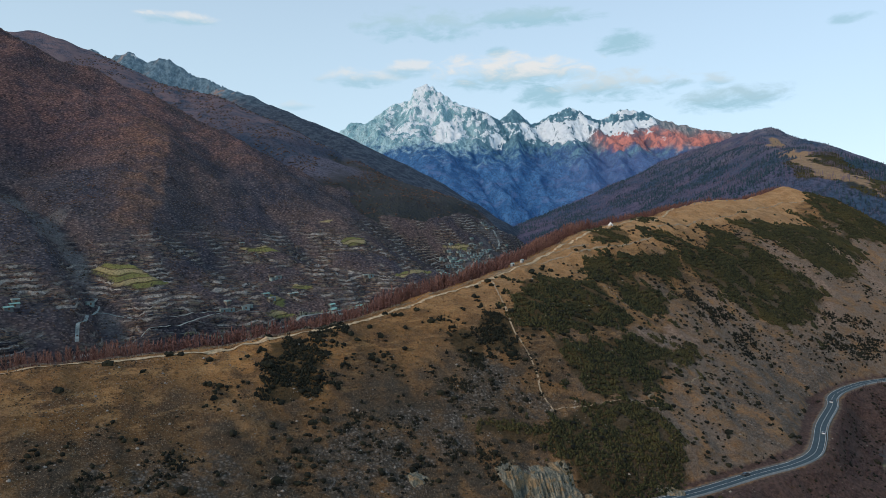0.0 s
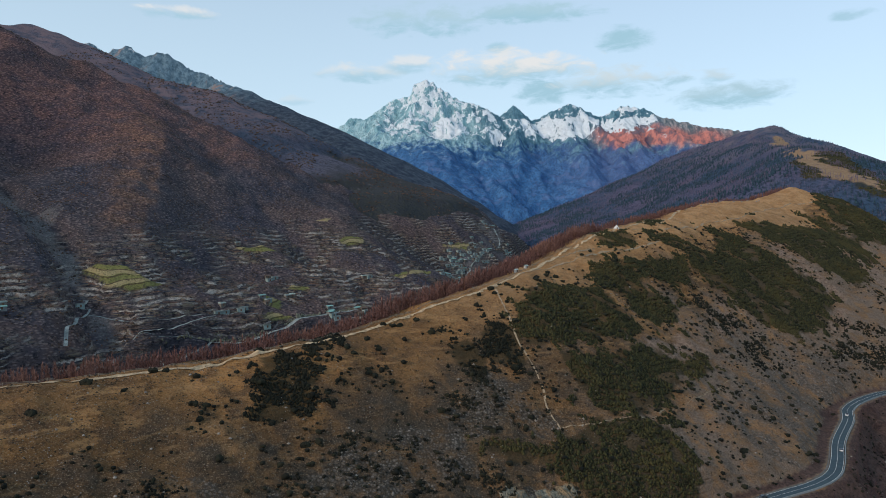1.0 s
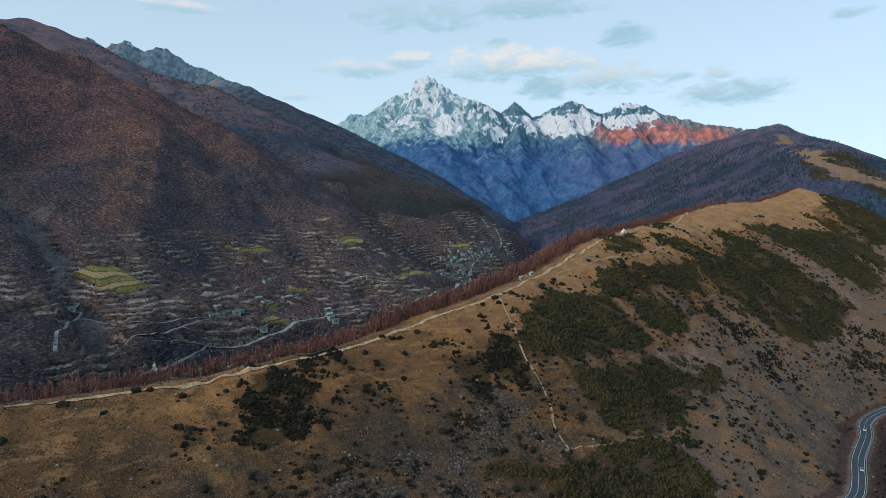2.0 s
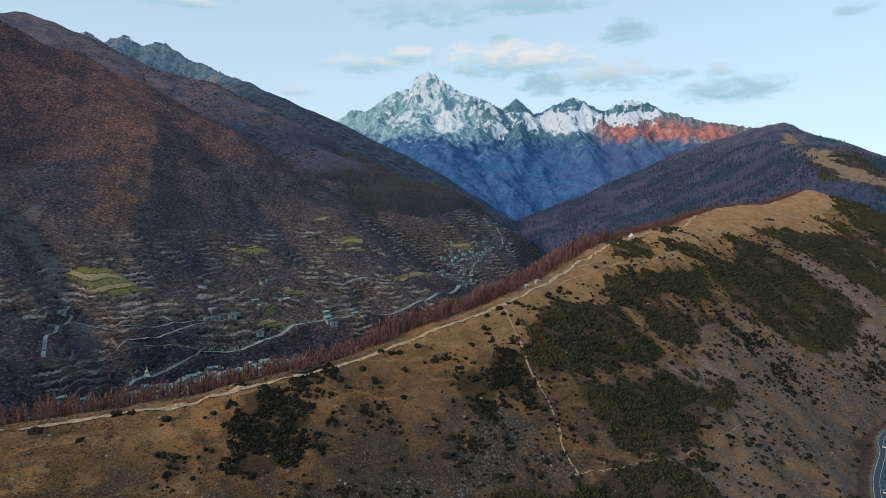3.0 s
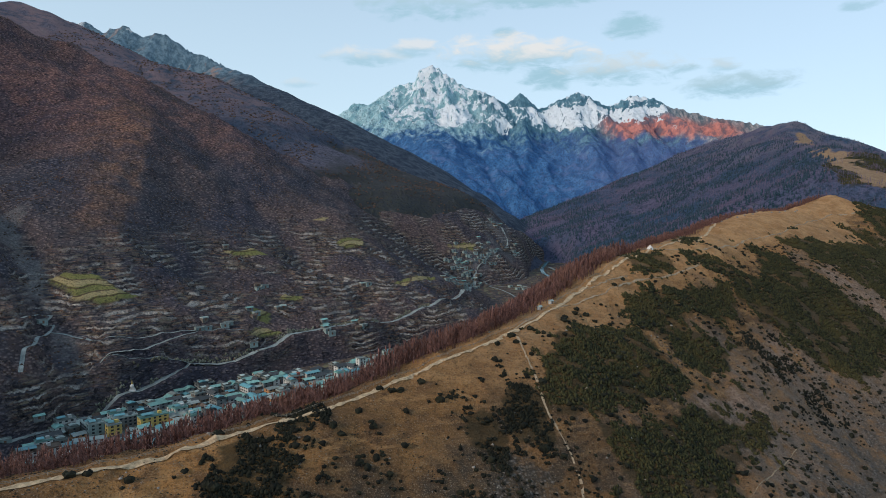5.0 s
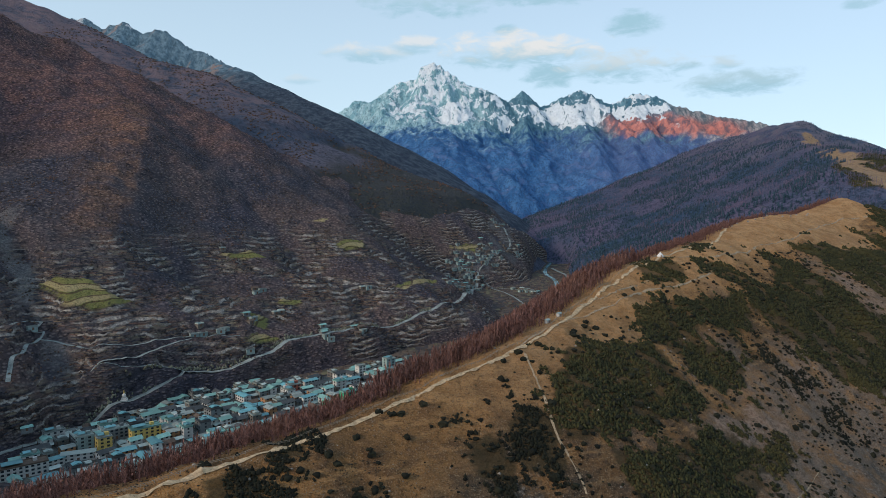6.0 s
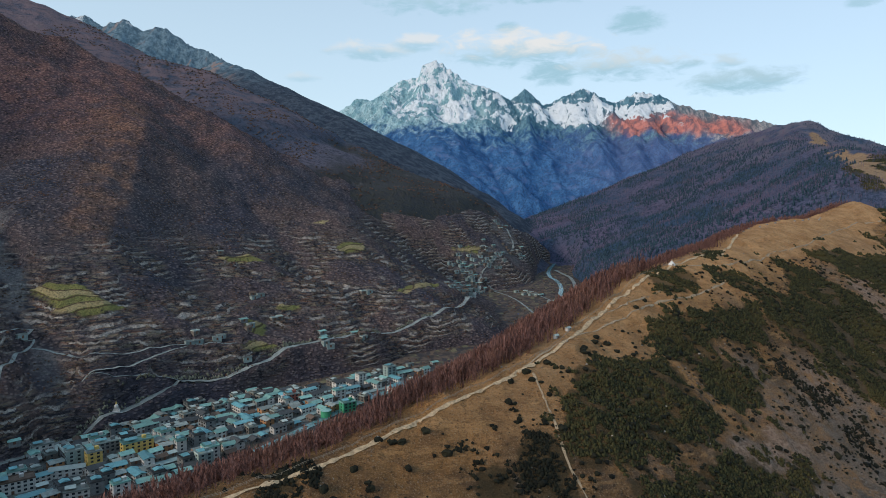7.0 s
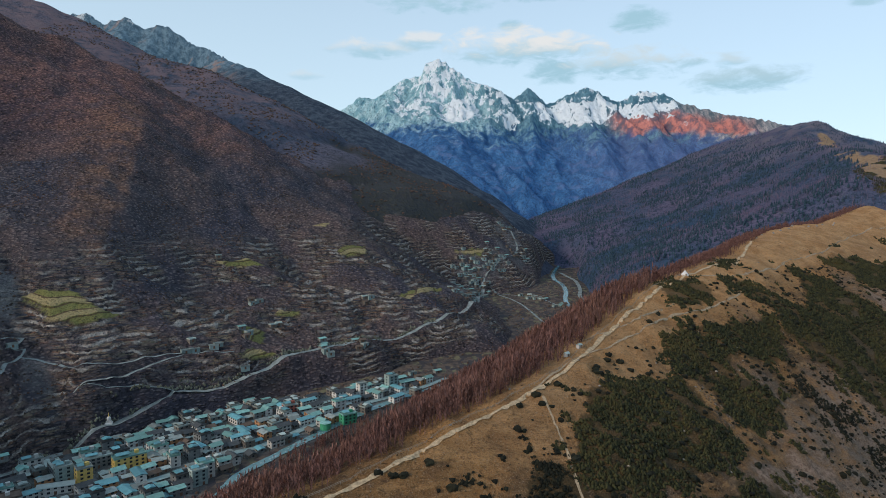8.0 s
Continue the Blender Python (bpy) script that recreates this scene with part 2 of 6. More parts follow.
def alpine():
    """Bare grey-green rock with snow on its ledges, a painted red evening glow below and hazy blue woods at its foot.
    """
    t, b, m = surface("hazy_alpine_rock", 0.85)
    p = t.place()
    n1, n2, n3, n4 = t.noise(p, 0.0035, 5, 0.6), t.noise(p, 0.012, 6, 0.65), t.noise(t.place(1, 0.5, 0.4), 0.026, 6, 0.7), t.noise(t.place(1, 0.6, 0.5), 0.12, 4, 0.7)
    x, y, z = altitude(t)
    steep = steepness(t)
    # rock tones lean to teal, with the distance haze in them
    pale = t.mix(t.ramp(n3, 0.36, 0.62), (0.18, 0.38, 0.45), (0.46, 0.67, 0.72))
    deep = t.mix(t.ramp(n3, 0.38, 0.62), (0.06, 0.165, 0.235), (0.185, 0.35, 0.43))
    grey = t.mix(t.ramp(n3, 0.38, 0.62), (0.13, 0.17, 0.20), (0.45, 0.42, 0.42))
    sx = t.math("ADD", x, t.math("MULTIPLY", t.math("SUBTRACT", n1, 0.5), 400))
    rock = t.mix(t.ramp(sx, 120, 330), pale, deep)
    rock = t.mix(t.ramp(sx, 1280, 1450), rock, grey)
    rock = t.mix(t.ramp(n4, 0.5, 0.65, 0.0, 0.6), rock, (0.06, 0.125, 0.17))
    # snow lies on fields and ledges and in the gullies
    lie = t.math("ADD", t.attr("snow"), t.math("ADD", t.math("MULTIPLY", t.math("SUBTRACT", n3, 0.5), 3.0), t.math("MULTIPLY", t.math("SUBTRACT", n2, 0.5), 1.1)))
    lie = t.math("SUBTRACT", lie, t.math("MULTIPLY", t.math("SUBTRACT", steep, 0.45), 0.8))
    white = t.math("MULTIPLY", t.ramp(lie, 0.40, 0.56), t.ramp(t.attr("snow"), 0.04, 0.14))
    # distance haze put into the colour of the woods as blue
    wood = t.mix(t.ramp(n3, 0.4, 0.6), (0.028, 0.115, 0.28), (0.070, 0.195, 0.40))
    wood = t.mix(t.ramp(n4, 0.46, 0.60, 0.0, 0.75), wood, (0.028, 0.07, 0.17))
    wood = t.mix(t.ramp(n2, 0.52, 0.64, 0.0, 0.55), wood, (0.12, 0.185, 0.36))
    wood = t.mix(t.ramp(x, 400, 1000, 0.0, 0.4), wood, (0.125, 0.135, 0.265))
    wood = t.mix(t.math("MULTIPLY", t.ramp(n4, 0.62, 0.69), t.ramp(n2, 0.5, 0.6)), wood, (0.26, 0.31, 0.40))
    # red glow of the low sun on this face, painted as ground colour
    heath_or_glow = t.mix(t.ramp(n3, 0.4, 0.62), (0.31, 0.125, 0.13), (0.66, 0.265, 0.225))
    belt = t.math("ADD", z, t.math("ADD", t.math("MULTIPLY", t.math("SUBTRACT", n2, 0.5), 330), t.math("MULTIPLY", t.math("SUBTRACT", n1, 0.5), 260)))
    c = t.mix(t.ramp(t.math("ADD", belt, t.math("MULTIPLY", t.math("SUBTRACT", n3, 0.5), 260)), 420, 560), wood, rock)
    c = t.mix(t.math("MULTIPLY", t.attr("heath_or_glow"), t.ramp(n3, 0.34, 0.56, 0.45, 1.0)), c, heath_or_glow)
    c = t.mix(white, c, (0.80, 0.87, 0.92))
    t.put(b.inputs["Base Color"], c)
    body = t.math("ADD", n3, t.math("ADD", t.math("MULTIPLY", n2, 1.5), t.math("MULTIPLY", n4, 0.35)))
    relief(t, b, t.math("MULTIPLY", body, t.ramp(z, 330, 560, 0.5, 1.0)), 1.0, 20.0)
    return m


def bare_crag():
    t, b, m = surface("bare_crag", 0.9)
    p = t.place()
    n2, n3 = t.noise(p, 0.012, 5, 0.65), t.noise(t.place(1, 1, 0.4), 0.05, 5, 0.7)
    x, y, z = altitude(t)
    # blue distance haze is part of the rock and wood tones
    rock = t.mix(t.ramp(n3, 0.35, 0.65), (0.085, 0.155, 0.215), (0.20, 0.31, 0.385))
    # warm low light on the west-facing faces, painted into the rock
    warm_lit = t.math("MULTIPLY", t.ramp(facing(t), -0.1, -0.35), t.ramp(n2, 0.4, 0.55))
    rock = t.mix(t.math("MULTIPLY", warm_lit, 0.8), rock, (0.36, 0.25, 0.215))
    wood = t.mix(t.ramp(n3, 0.4, 0.62), (0.032, 0.05, 0.082), (0.085, 0.115, 0.155))
    h = t.math("ADD", z, t.math("MULTIPLY", t.math("SUBTRACT", n2, 0.5), 220))
    c = t.mix(t.ramp(h, 480, 640), wood, rock)
    line = t.math("ADD", h, t.math("MULTIPLY", t.math("SUBTRACT", n3, 0.5), 300))
    c = t.mix(t.math("MULTIPLY", t.ramp(line, 880, 930), 0.8), c, (0.8, 0.82, 0.84))
    t.put(b.inputs["Base Color"], c)
    relief(t, b, t.math("ADD", n3, n2), 1.0, 25.0)
    return m


def valley_floor():
    t, b, m = surface("valley_floor")
    p = t.place()
    n1, n2, n3 = t.noise(p, 0.02, 4, 0.6), t.noise(p, 0.1, 5, 0.65), t.noise(p, 0.7, 3, 0.6)
    v = t.node("ShaderNodeTexVoronoi")
    t.put(v.inputs["Vector"], t.place(0.035, 0.022, 0.0))
    sep = t.node("ShaderNodeSeparateColor")
    t.put(sep.inputs[0], v.outputs["Color"])
    c = t.mix(t.ramp(sep.outputs[0], 0.1, 0.9), (0.055, 0.052, 0.058), (0.14, 0.105, 0.08))
    c = t.mix(t.ramp(sep.outputs[1], 0.78, 0.92, 0.0, 0.7), c, (0.19, 0.18, 0.10))
    c = t.mix(t.ramp(n2, 0.46, 0.6, 0.0, 0.8), c, (0.05, 0.044, 0.044))
    yard = t.mix(t.ramp(n3, 0.3, 0.7), (0.075, 0.085, 0.085), (0.19, 0.215, 0.21))
    c = t.mix(t.math("MULTIPLY", t.attr("yard"), t.ramp(n2, 0.3, 0.55, 0.3, 0.9)), c, yard)
    t.put(b.inputs["Base Color"], c)
    relief(t, b, n2, 0.8, 2.0)
    return m


def foliage(name, dark, light, hue=(0.12, 0.09, 0.03), scale=0.35, share=0.35):
    """Leaves and needles: shade differs from clump to clump and from tuft to tuft."""
    t, b, m = surface(name, 0.85, 0.2)
    g = t.node("ShaderNodeNewGeometry")
    p = t.place()
    n1, n2 = t.noise(p, 0.03, 3, 0.5), t.noise(p, scale * 4, 3, 0.6)
    r = g.outputs["Random Per Island"]
    f = t.math("ADD", t.math("MULTIPLY", r, 0.5), t.math("MULTIPLY", n2, 0.5))
    c = t.mix(t.ramp(f, 0.25, 0.75), dark, light)
    c = t.mix(t.math("MULTIPLY", t.ramp(n1, 0.45, 0.65), share), c, hue)
    t.put(b.inputs["Base Color"], c)
    relief(t, b, n2, 0.8, 0.4)
    return m


GRASS_DARK, GRASS_LIGHT, SOIL = (0.20, 0.105, 0.04), (0.56, 0.275, 0.09), (0.125, 0.078, 0.048)
M_GRASS = dry_grass()
M_SLOPE = mountain_side()
# hill colours with the blue haze of distance mixed in
M_HILL = wooded("hazy_hill_woods", (0.050, 0.098, 0.172), (0.155, 0.138, 0.22), (0.17, 0.16, 0.21), 200, 320)
# the far shoulder's blue is distance haze put into its colour
M_DARK = wooded("hazy_shrub_slope", (0.058, 0.088, 0.138), (0.15, 0.14, 0.185), (0.20, 0.15, 0.17), 250, 420)
M_CRAG = bare_crag()
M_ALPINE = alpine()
M_FLOOR = valley_floor()
M_SHRUB = foliage("evergreen_shrub", (0.013, 0.016, 0.008), (0.058, 0.057, 0.022), (0.10, 0.078, 0.026))
M_JUNIPER = foliage("juniper_bush", (0.006, 0.007, 0.005), (0.020, 0.021, 0.012), (0.05, 0.045, 0.025), share=0.15)
M_LARCH = foliage("bare_larch", (0.10, 0.055, 0.05), (0.29, 0.15, 0.125), (0.32, 0.18, 0.13), share=0.4)
# the hill's trees are tinted blue-purple by the same painted haze
M_HAZEL = foliage("hazy_bare_hill_wood", (0.088, 0.085, 0.145), (0.20, 0.16, 0.245), (0.27, 0.165, 0.20), share=0.45)
M_CONIFER = foliage("hazy_dark_conifer", (0.013, 0.038, 0.058), (0.045, 0.088, 0.118), (0.075, 0.08, 0.12), share=0.3)
M_SCRUB = foliage("slope_scrub", (0.04, 0.033, 0.028), (0.12, 0.085, 0.065), (0.17, 0.085, 0.06), share=0.4)
M_TUFT = foliage("heath_tuft", (0.030, 0.024, 0.018), (0.10, 0.07, 0.042), (0.055, 0.045, 0.035), share=0.4)
M_WILLOW = foliage("grey_willow", (0.085, 0.09, 0.07), (0.24, 0.25, 0.19), (0.17, 0.16, 0.11), share=0.4)
M_BARK = paint("bark", (0.11, 0.075, 0.06), 0.95, 0.35, 2.0)
M_STONE = paint("stone", (0.30, 0.265, 0.225), 0.95, 0.45, 0.7)
M_PATH = paint("trodden_path", (0.46, 0.34, 0.21), 0.95, 0.45, 0.7)
M_TRAIL = paint("faint_trail", (0.36, 0.27, 0.175), 0.95, 0.4, 0.8)
M_ASPHALT = paint("asphalt", (0.05, 0.08, 0.098), 0.9, 0.2, 0.3, gloss=0.2)
M_VERGE = paint("verge_gravel", (0.15, 0.14, 0.125), 0.95, 0.4, 0.4)
M_TRACK = paint("gravel_track", (0.225, 0.26, 0.255), 0.95, 0.4, 0.15)
M_CONCRETE = paint("concrete", (0.28, 0.31, 0.32), 0.85, 0.2, 0.8)
M_LINE = paint("road_paint", (0.75, 0.74, 0.70), 0.7, 0.15, 1.0)

# ---------------------------------------------------------------- terrain arithmetic
def hash01(ix, iy, seed):
    n = (ix.astype(np.int64) * 374761393 + iy.astype(np.int64) * 668265263 + seed * 1442695041) & 0xFFFFFFFF
    n = ((n ^ (n >> 13)) * 1274126177) & 0xFFFFFFFF
    return ((n ^ (n >> 16)) & 0xFFFFFF) / float(0xFFFFFF)


def gnoise(x, y, seed=0):
    """Gradient noise in the plane, about -0.7 to 0.7."""
    ix, iy = np.floor(x), np.floor(y)
    fx, fy = x - ix, y - iy
    u, v = fx * fx * fx * (fx * (fx * 6 - 15) + 10), fy * fy * fy * (fy * (fy * 6 - 15) + 10)

    def corner(dx, dy):
        a = hash01(ix + dx, iy + dy, seed) * 2 * np.pi
        return np.cos(a) * (fx - dx) + np.sin(a) * (fy - dy)
    return ((1 - v) * ((1 - u) * corner(0, 0) + u * corner(1, 0)) + v * ((1 - u) * corner(0, 1) + u * corner(1, 1)))


def fbm(x, y, size, octaves=4, seed=0, gain=0.5):
    out, a, f = 0.0, 1.0, 1.0 / size
    for k in range(octaves):
        out = out + a * gnoise(x * f + 17.3 * k, y * f - 9.1 * k, seed + 31 * k)
        a, f = a * gain, f * 2.03
    return out


def ridged(x, y, size, octaves=4, seed=0, gain=0.5):
    """Sharp crests at 1, hollows towards 0."""
    out, a, f, total = 0.0, 1.0, 1.0 / size, 0.0
    for k in range(octaves):
        out = out + a * (1 - 2.0 * np.abs(gnoise(x * f + 7.7 * k, y * f + 3.3 * k, seed + 13 * k)))
        total += a
        a, f = a * gain, f * 2.05
    return out / total


def crest(x, y, line, top=12.0, bend=1e6, more=0.0):
    """Height below a crest line of (x, y, z, slope on its left, slope on its right): the highest of its stretches.
    Past bend metres the flanks are steeper by more."""
    best = np.full(np.shape(x), -1e9)
    for (ax, ay, az, al, ar), (bx, by, bz, bl, br) in zip(line[:-1], line[1:]):
        dx, dy = bx - ax, by - ay
        ln = math.hypot(dx, dy)
        s = np.clip(((x - ax) * dx + (y - ay) * dy) / ln ** 2, 0, 1)
        ox, oy = x - ax - s * dx, y - ay - s * dy
        d = np.hypot(ox, oy)
        side = np.clip((dx * oy - dy * ox) / ln / np.maximum(d, 1e-6), -1, 1)  # 1: left
        k = 0.5 + 0.5 * side
        slope = (al + s * (bl - al)) * k + (ar + s * (br - ar)) * (1 - k)
        h = az + s * (bz - az) - slope * (np.sqrt(d * d + top * top) - top) - more * np.maximum(d - bend, 0)
        best = np.maximum(best, h)
    return best


def smax(a, b, w):
    """The greater of two heights with a rounded corner w metres wide."""
    h = np.clip(0.5 + 0.5 * (a - b) / w, 0, 1)
    return a * h + b * (1 - h) + w * h * (1 - h) * 0.5


def lattice(x, y, x0, y0, step, rows):
    """Broad swells and hollows: a smooth sheet over a coarse lattice of heights, level outside it."""
    g = np.asarray(rows, float)
    ny, nx = g.shape
    u, v = (x - x0) / step, (y - y0) / step
    out = 0.0

    def bump(q):
        q = np.abs(q)
        return np.where(q < 1, 2 / 3 - q * q + q ** 3 / 2, np.where(q < 2, (2 - q) ** 3 / 6, 0))
    for j in range(ny):
        wy = bump(v - j)
        for i in range(nx):
            if g[j, i]:
                out = out + g[j, i] * wy * bump(u - i)
    return out


def floor_height(x, y):
    """The valley floor, which rises up the valley."""
    return 0.034 * np.maximum(y - 520, 0) + 1.5 * fbm(x, y, 90, 2, 5)

# crest lines: x, y, z, and for the nearer ones the slopes of their two flanks
NEAR = [(-640, -80, 40, .68, .5), (-420, 60, 62, .68, .48), (-260, 160, 82, .68, .46), (-166, 250, 90, .68, .44), (-90, 312, 95, .68, .44), (-28, 368, 98, .68, .46),
        (34, 428, 109, .68, .44), (69, 483, 116, .68, .4), (125, 560, 131, .68, .36), (190, 622, 144, .68, .36), (280, 745, 152, .68, .36), (385, 840, 161, .68, .36), (450, 882, 176, .68, .4), (505, 910, 165, .68, .4)]
NEAR_SPUR = [(450, 880, 168, .8, .4), (600, 840, 100, .6, .4), (800, 800, 60, .5, .4)]
LEFT = [(-1500, 700, 600, .5, .45), (-1050, 980, 530, .5, .5), (-790, 1170, 470, .55, .6), (-682, 1265, 423, .55, .6), (-600, 1290, 385, .55, .6), (-480, 1270, 320, .55, .55),
        (-362, 1200, 255, .55, .5), (-199, 1088, 168, .5, .45), (-123, 1027, 104, .5, .4), (-60, 960, 60, .5, .4)]
HILL = [(430, 930, 160, .5, .4), (560, 1040, 205, .5, .4), (671, 1229, 249, .5, .4), (743, 1600, 318, .5, .75), (850, 1767, 361, .5, .8), (800, 2000, 345, .4, .8),
        (690, 2300, 262, .5, .4), (500, 2350, 170, .5, .4), (330, 2350, 90, .5, .4)]
HILL_SPUR = [(865, 1767, 350, .4, .4), (900, 1690, 318, .5, .5), (928, 1645, 280, .5, .5), (965, 1595, 238, .5, .5), (985, 1535, 198, .5, .5), (1010, 1450, 160, .5, .5), (1100, 1200, 90, .5, .5)]
NEAR_SWELL = (-200, 180, 75, [
    [9, 1, -19, -27, -28, -30, -38, -46, -51, -53, -54],
    [5, -2, -20, -25, -24, -28, -40, -51, -55, -56, -56],
    [1, 0, -7, -11, -16, -25, -48, -60, -61, -60, -58],
    [0, 1, 3, 3, -5, -32, -64, -71, -67, -62, -60],
    [0, 0, 0, 1, -1, -25, -59, -66, -62, -58, -57],
    [0, 0, -1, 0, 8, -3, -36, -45, -43, -48, -53],
    [1, 0, 0, -1, 4, 5, -12, -6, -19, -36, -50],
    [1, 1, 0, -1, -1, 1, 2, 8, -4, -28, -46],
    [1, 1, 1, 0, -1, 0, 2, 3, 0, -14, -30],
])
LEFT_SWELL = (-700, 540, 110, [
    [-108, -101, -91, -89, -114, -103, -76, -55, -45],
    [-113, -102, -83, -63, -63, -59, -52, -41, -35],
    [-122, -106, -78, -50, -56, -41, -24, -21, -22],
    [-128, -107, -63, -33, -38, -16, -2, -11, -18],
    [-120, -94, -29, -4, -19, -20, -22, -27, -29],
    [-78, -57, -13, 0, -1, -13, -37, -43, -42],
    [-23, -16, -4, -5, -1, -11, -36, -41, -37],
    [13, 11, 8, 6, 12, 14, 10, 5, -3],
    [26, 22, 18, 19, 31, 51, 73, 59, 32],
])
HILL_SWELL = (200, 850, 250, [
    [35, 23, 14, 11, 11],
    [33, 15, 6, 8, 10],
    [22, -6, -10, 4, 10],
    [-11, -36, -23, 5, 13],
    [-25, -32, -15, 7, 14],
    [-22, -19, -4, 10, 16],
    [-16, -9, 3, 13, 18],
])
SNOW = [(-1250, 4350, 380), (-816, 4350, 576), (-686, 4350, 654), (-581, 4350, 736), (-490, 4350, 724), (-323, 4350, 838), (-198, 4350, 865), (-175, 4350, 937), (-87, 4350, 972), (-23, 4350, 888), (68, 4350, 814), (141, 4350, 788), (269, 4350, 793), (348, 4350, 720), (462, 4350, 801), (532, 4350, 753), (568, 4350, 698), (645, 4350, 737), (828, 4350, 814), (1014, 4350, 725), (1161, 4350, 795), (1307, 4350, 782), (1395, 4350, 727), (1641, 4350, 669), (1842, 4350, 633), (1963, 4350, 621), (2338, 4350, 532)]
JAG = [(-2050, 2900, 860), (-1707, 3000, 876), (-1548, 3000, 884), (-1482, 3000, 846), (-1375, 3000, 876), (-1302, 3000, 828), (-1249, 3000, 842), (-1167, 3000, 804), (-1093, 3000, 768), (-962, 2950, 702), (-866, 2700, 647)]
BLUE = [(-866, 2700, 647), (-737, 2500, 590), (-621, 2300, 531), (-427, 2100, 439), (-315, 2000, 382), (-218, 1950, 318), (-133, 1900, 264), (-54, 1900, 215), (26, 1900, 158), (106, 1900, 109), (194, 1900, 35)]
DARK = [(-1600, 1700, 700, .6, 0.5), (-1226, 1750, 656, .6, 0.5), (-1110, 1750, 630, .6, 0.5), (-1086, 1800, 647, .6, 0.5), (-1018, 1800, 623, .6, 0.5), (-945, 1800, 596, .6, 0.5), (-880, 1780, 547, .6, 0.5), (-799, 1750, 506, .6, 0.5), (-680, 1700, 476, .6, 0.5), (-573, 1700, 445, .6, 0.4), (-488, 1650, 398, .6, 0.4), (-371, 1600, 326, .6, 0.3), (-236, 1600, 278, .6, 0.3), (-140, 1600, 213, .6, 0.3), (-60, 1600, 158, .6, 0.3), (80, 1600, 60, .6, 0.3)]
SIDE = [(1980, 3500, 240), (2121, 3500, 283), (2253, 3500, 332), (2420, 3500, 380), (2640, 3500, 380)]
WEST = [(-3400, -1300, 620), (-2600, -1700, 700), (-1800, -2100, 640), (-1000, -2500, 720), (0, -2800, 650), (1400, -3000, 600)]



# ---------------------------------------------------------------- the land
def polyline(x, y, line):
    """Distance to a polyline in the plane."""
    best = np.full(np.shape(x), 1e9)
    for (ax, ay), (bx, by) in zip(line[:-1], line[1:]):
        dx, dy = bx - ax, by - ay
        s = np.clip(((x - ax) * dx + (y - ay) * dy) / (dx * dx + dy * dy), 0, 1)
        best = np.minimum(best, np.hypot(x - ax - s * dx, y - ay - s * dy))
    return best


def ease(v, lo, hi):
    q = np.clip((v - lo) / (hi - lo), 0, 1)
    return q * q * (3 - 2 * q)


ROAD = [(40, 268), (66, 278), (87, 287), (105, 295), (120, 302), (151, 319), (177, 332), (194, 345), (207, 363), (225, 392), (252, 428), (264, 448), (279, 464), (301, 480), (324, 491), (380, 505), (460, 500)]
ROAD_LEVEL = 19.3
TRACKS = [[(-336, 636), (-324, 638), (-311, 638), (-288, 629), (-271, 640), (-255, 662), (-233, 690), (-196, 711)], [(-283, 615), (-266, 629), (-251, 654), (-232, 689)],
          [(-283, 615), (-264, 625), (-247, 644), (-196, 682)], [(-349, 623), (-350, 645), (-341, 649), (-343, 633), (-336, 643), (-334, 620), (-329, 604), (-329, 593), (-318, 570)]]
TOWN = [(-289, 529), (-284, 569), (-254, 606), (-230, 640), (-188, 680), (-143, 700), (-106, 721), (-62, 758), (-24, 765), (-33, 725), (-80, 675), (-112, 628), (-148, 588), (-160, 560), (-180, 520), (-240, 496), (-272, 494)]
MAIN = [(-310, 510), (-299, 544), (-292, 563), (-282, 585), (-268, 597), (-260, 607), (-251, 622), (-243, 634), (-223, 663), (-196, 682), (-178, 704), (-160, 732), (-140, 759), (-116, 781), (-85, 815), (-52, 845), (-21, 882), (5, 929), (24, 1010), (34, 1100), (46, 1204)]
TOWN_AXIS = [(-300, 470), (-262, 515), (-235, 555), (-205, 592), (-160, 635), (-100, 692), (-30, 750), (20, 800)]

RIVER = [(215, 1500), (186, 1390), (180, 1330), (185, 1300), (184, 1250), (178, 1200), (170, 1160), (163, 1096), (152, 1060), (140, 948), (110, 860), (60, 815), (23, 795), (-10, 752), (-54, 706), (-84, 668), (-108, 628), (-130, 590), (-146, 560), (-152, 520), (-175, 470), (-230, 410)]


def near_height(x, y):
    h = smax(crest(x, y, NEAR, 14), crest(x, y, NEAR_SPUR, 14), 20) + lattice(x, y, *NEAR_SWELL)
    h = h + 3.0 * fbm(x, y, 45, 4, 11) * np.clip((y - 150) / 200, 0.3, 1) + 2.4 * (ridged(x, y, 26, 4, 12, 0.6) - 0.6)
    # cattle steps along the slope
    q = h / 2.3 + 1.6 * fbm(x, y, 45, 3, 16)
    f = q - np.floor(q)
    h = h + 1.5 * (ease(f, 0.55, 0.95) - f) * ease(fbm(x, y, 38, 3, 17), -0.15, 0.25) + 0.7 * fbm(x, y, 8, 2, 18)
    d = polyline(x, y, ROAD)
    return ROAD_LEVEL + (h - ROAD_LEVEL) * ease(d, 4.5, 17)


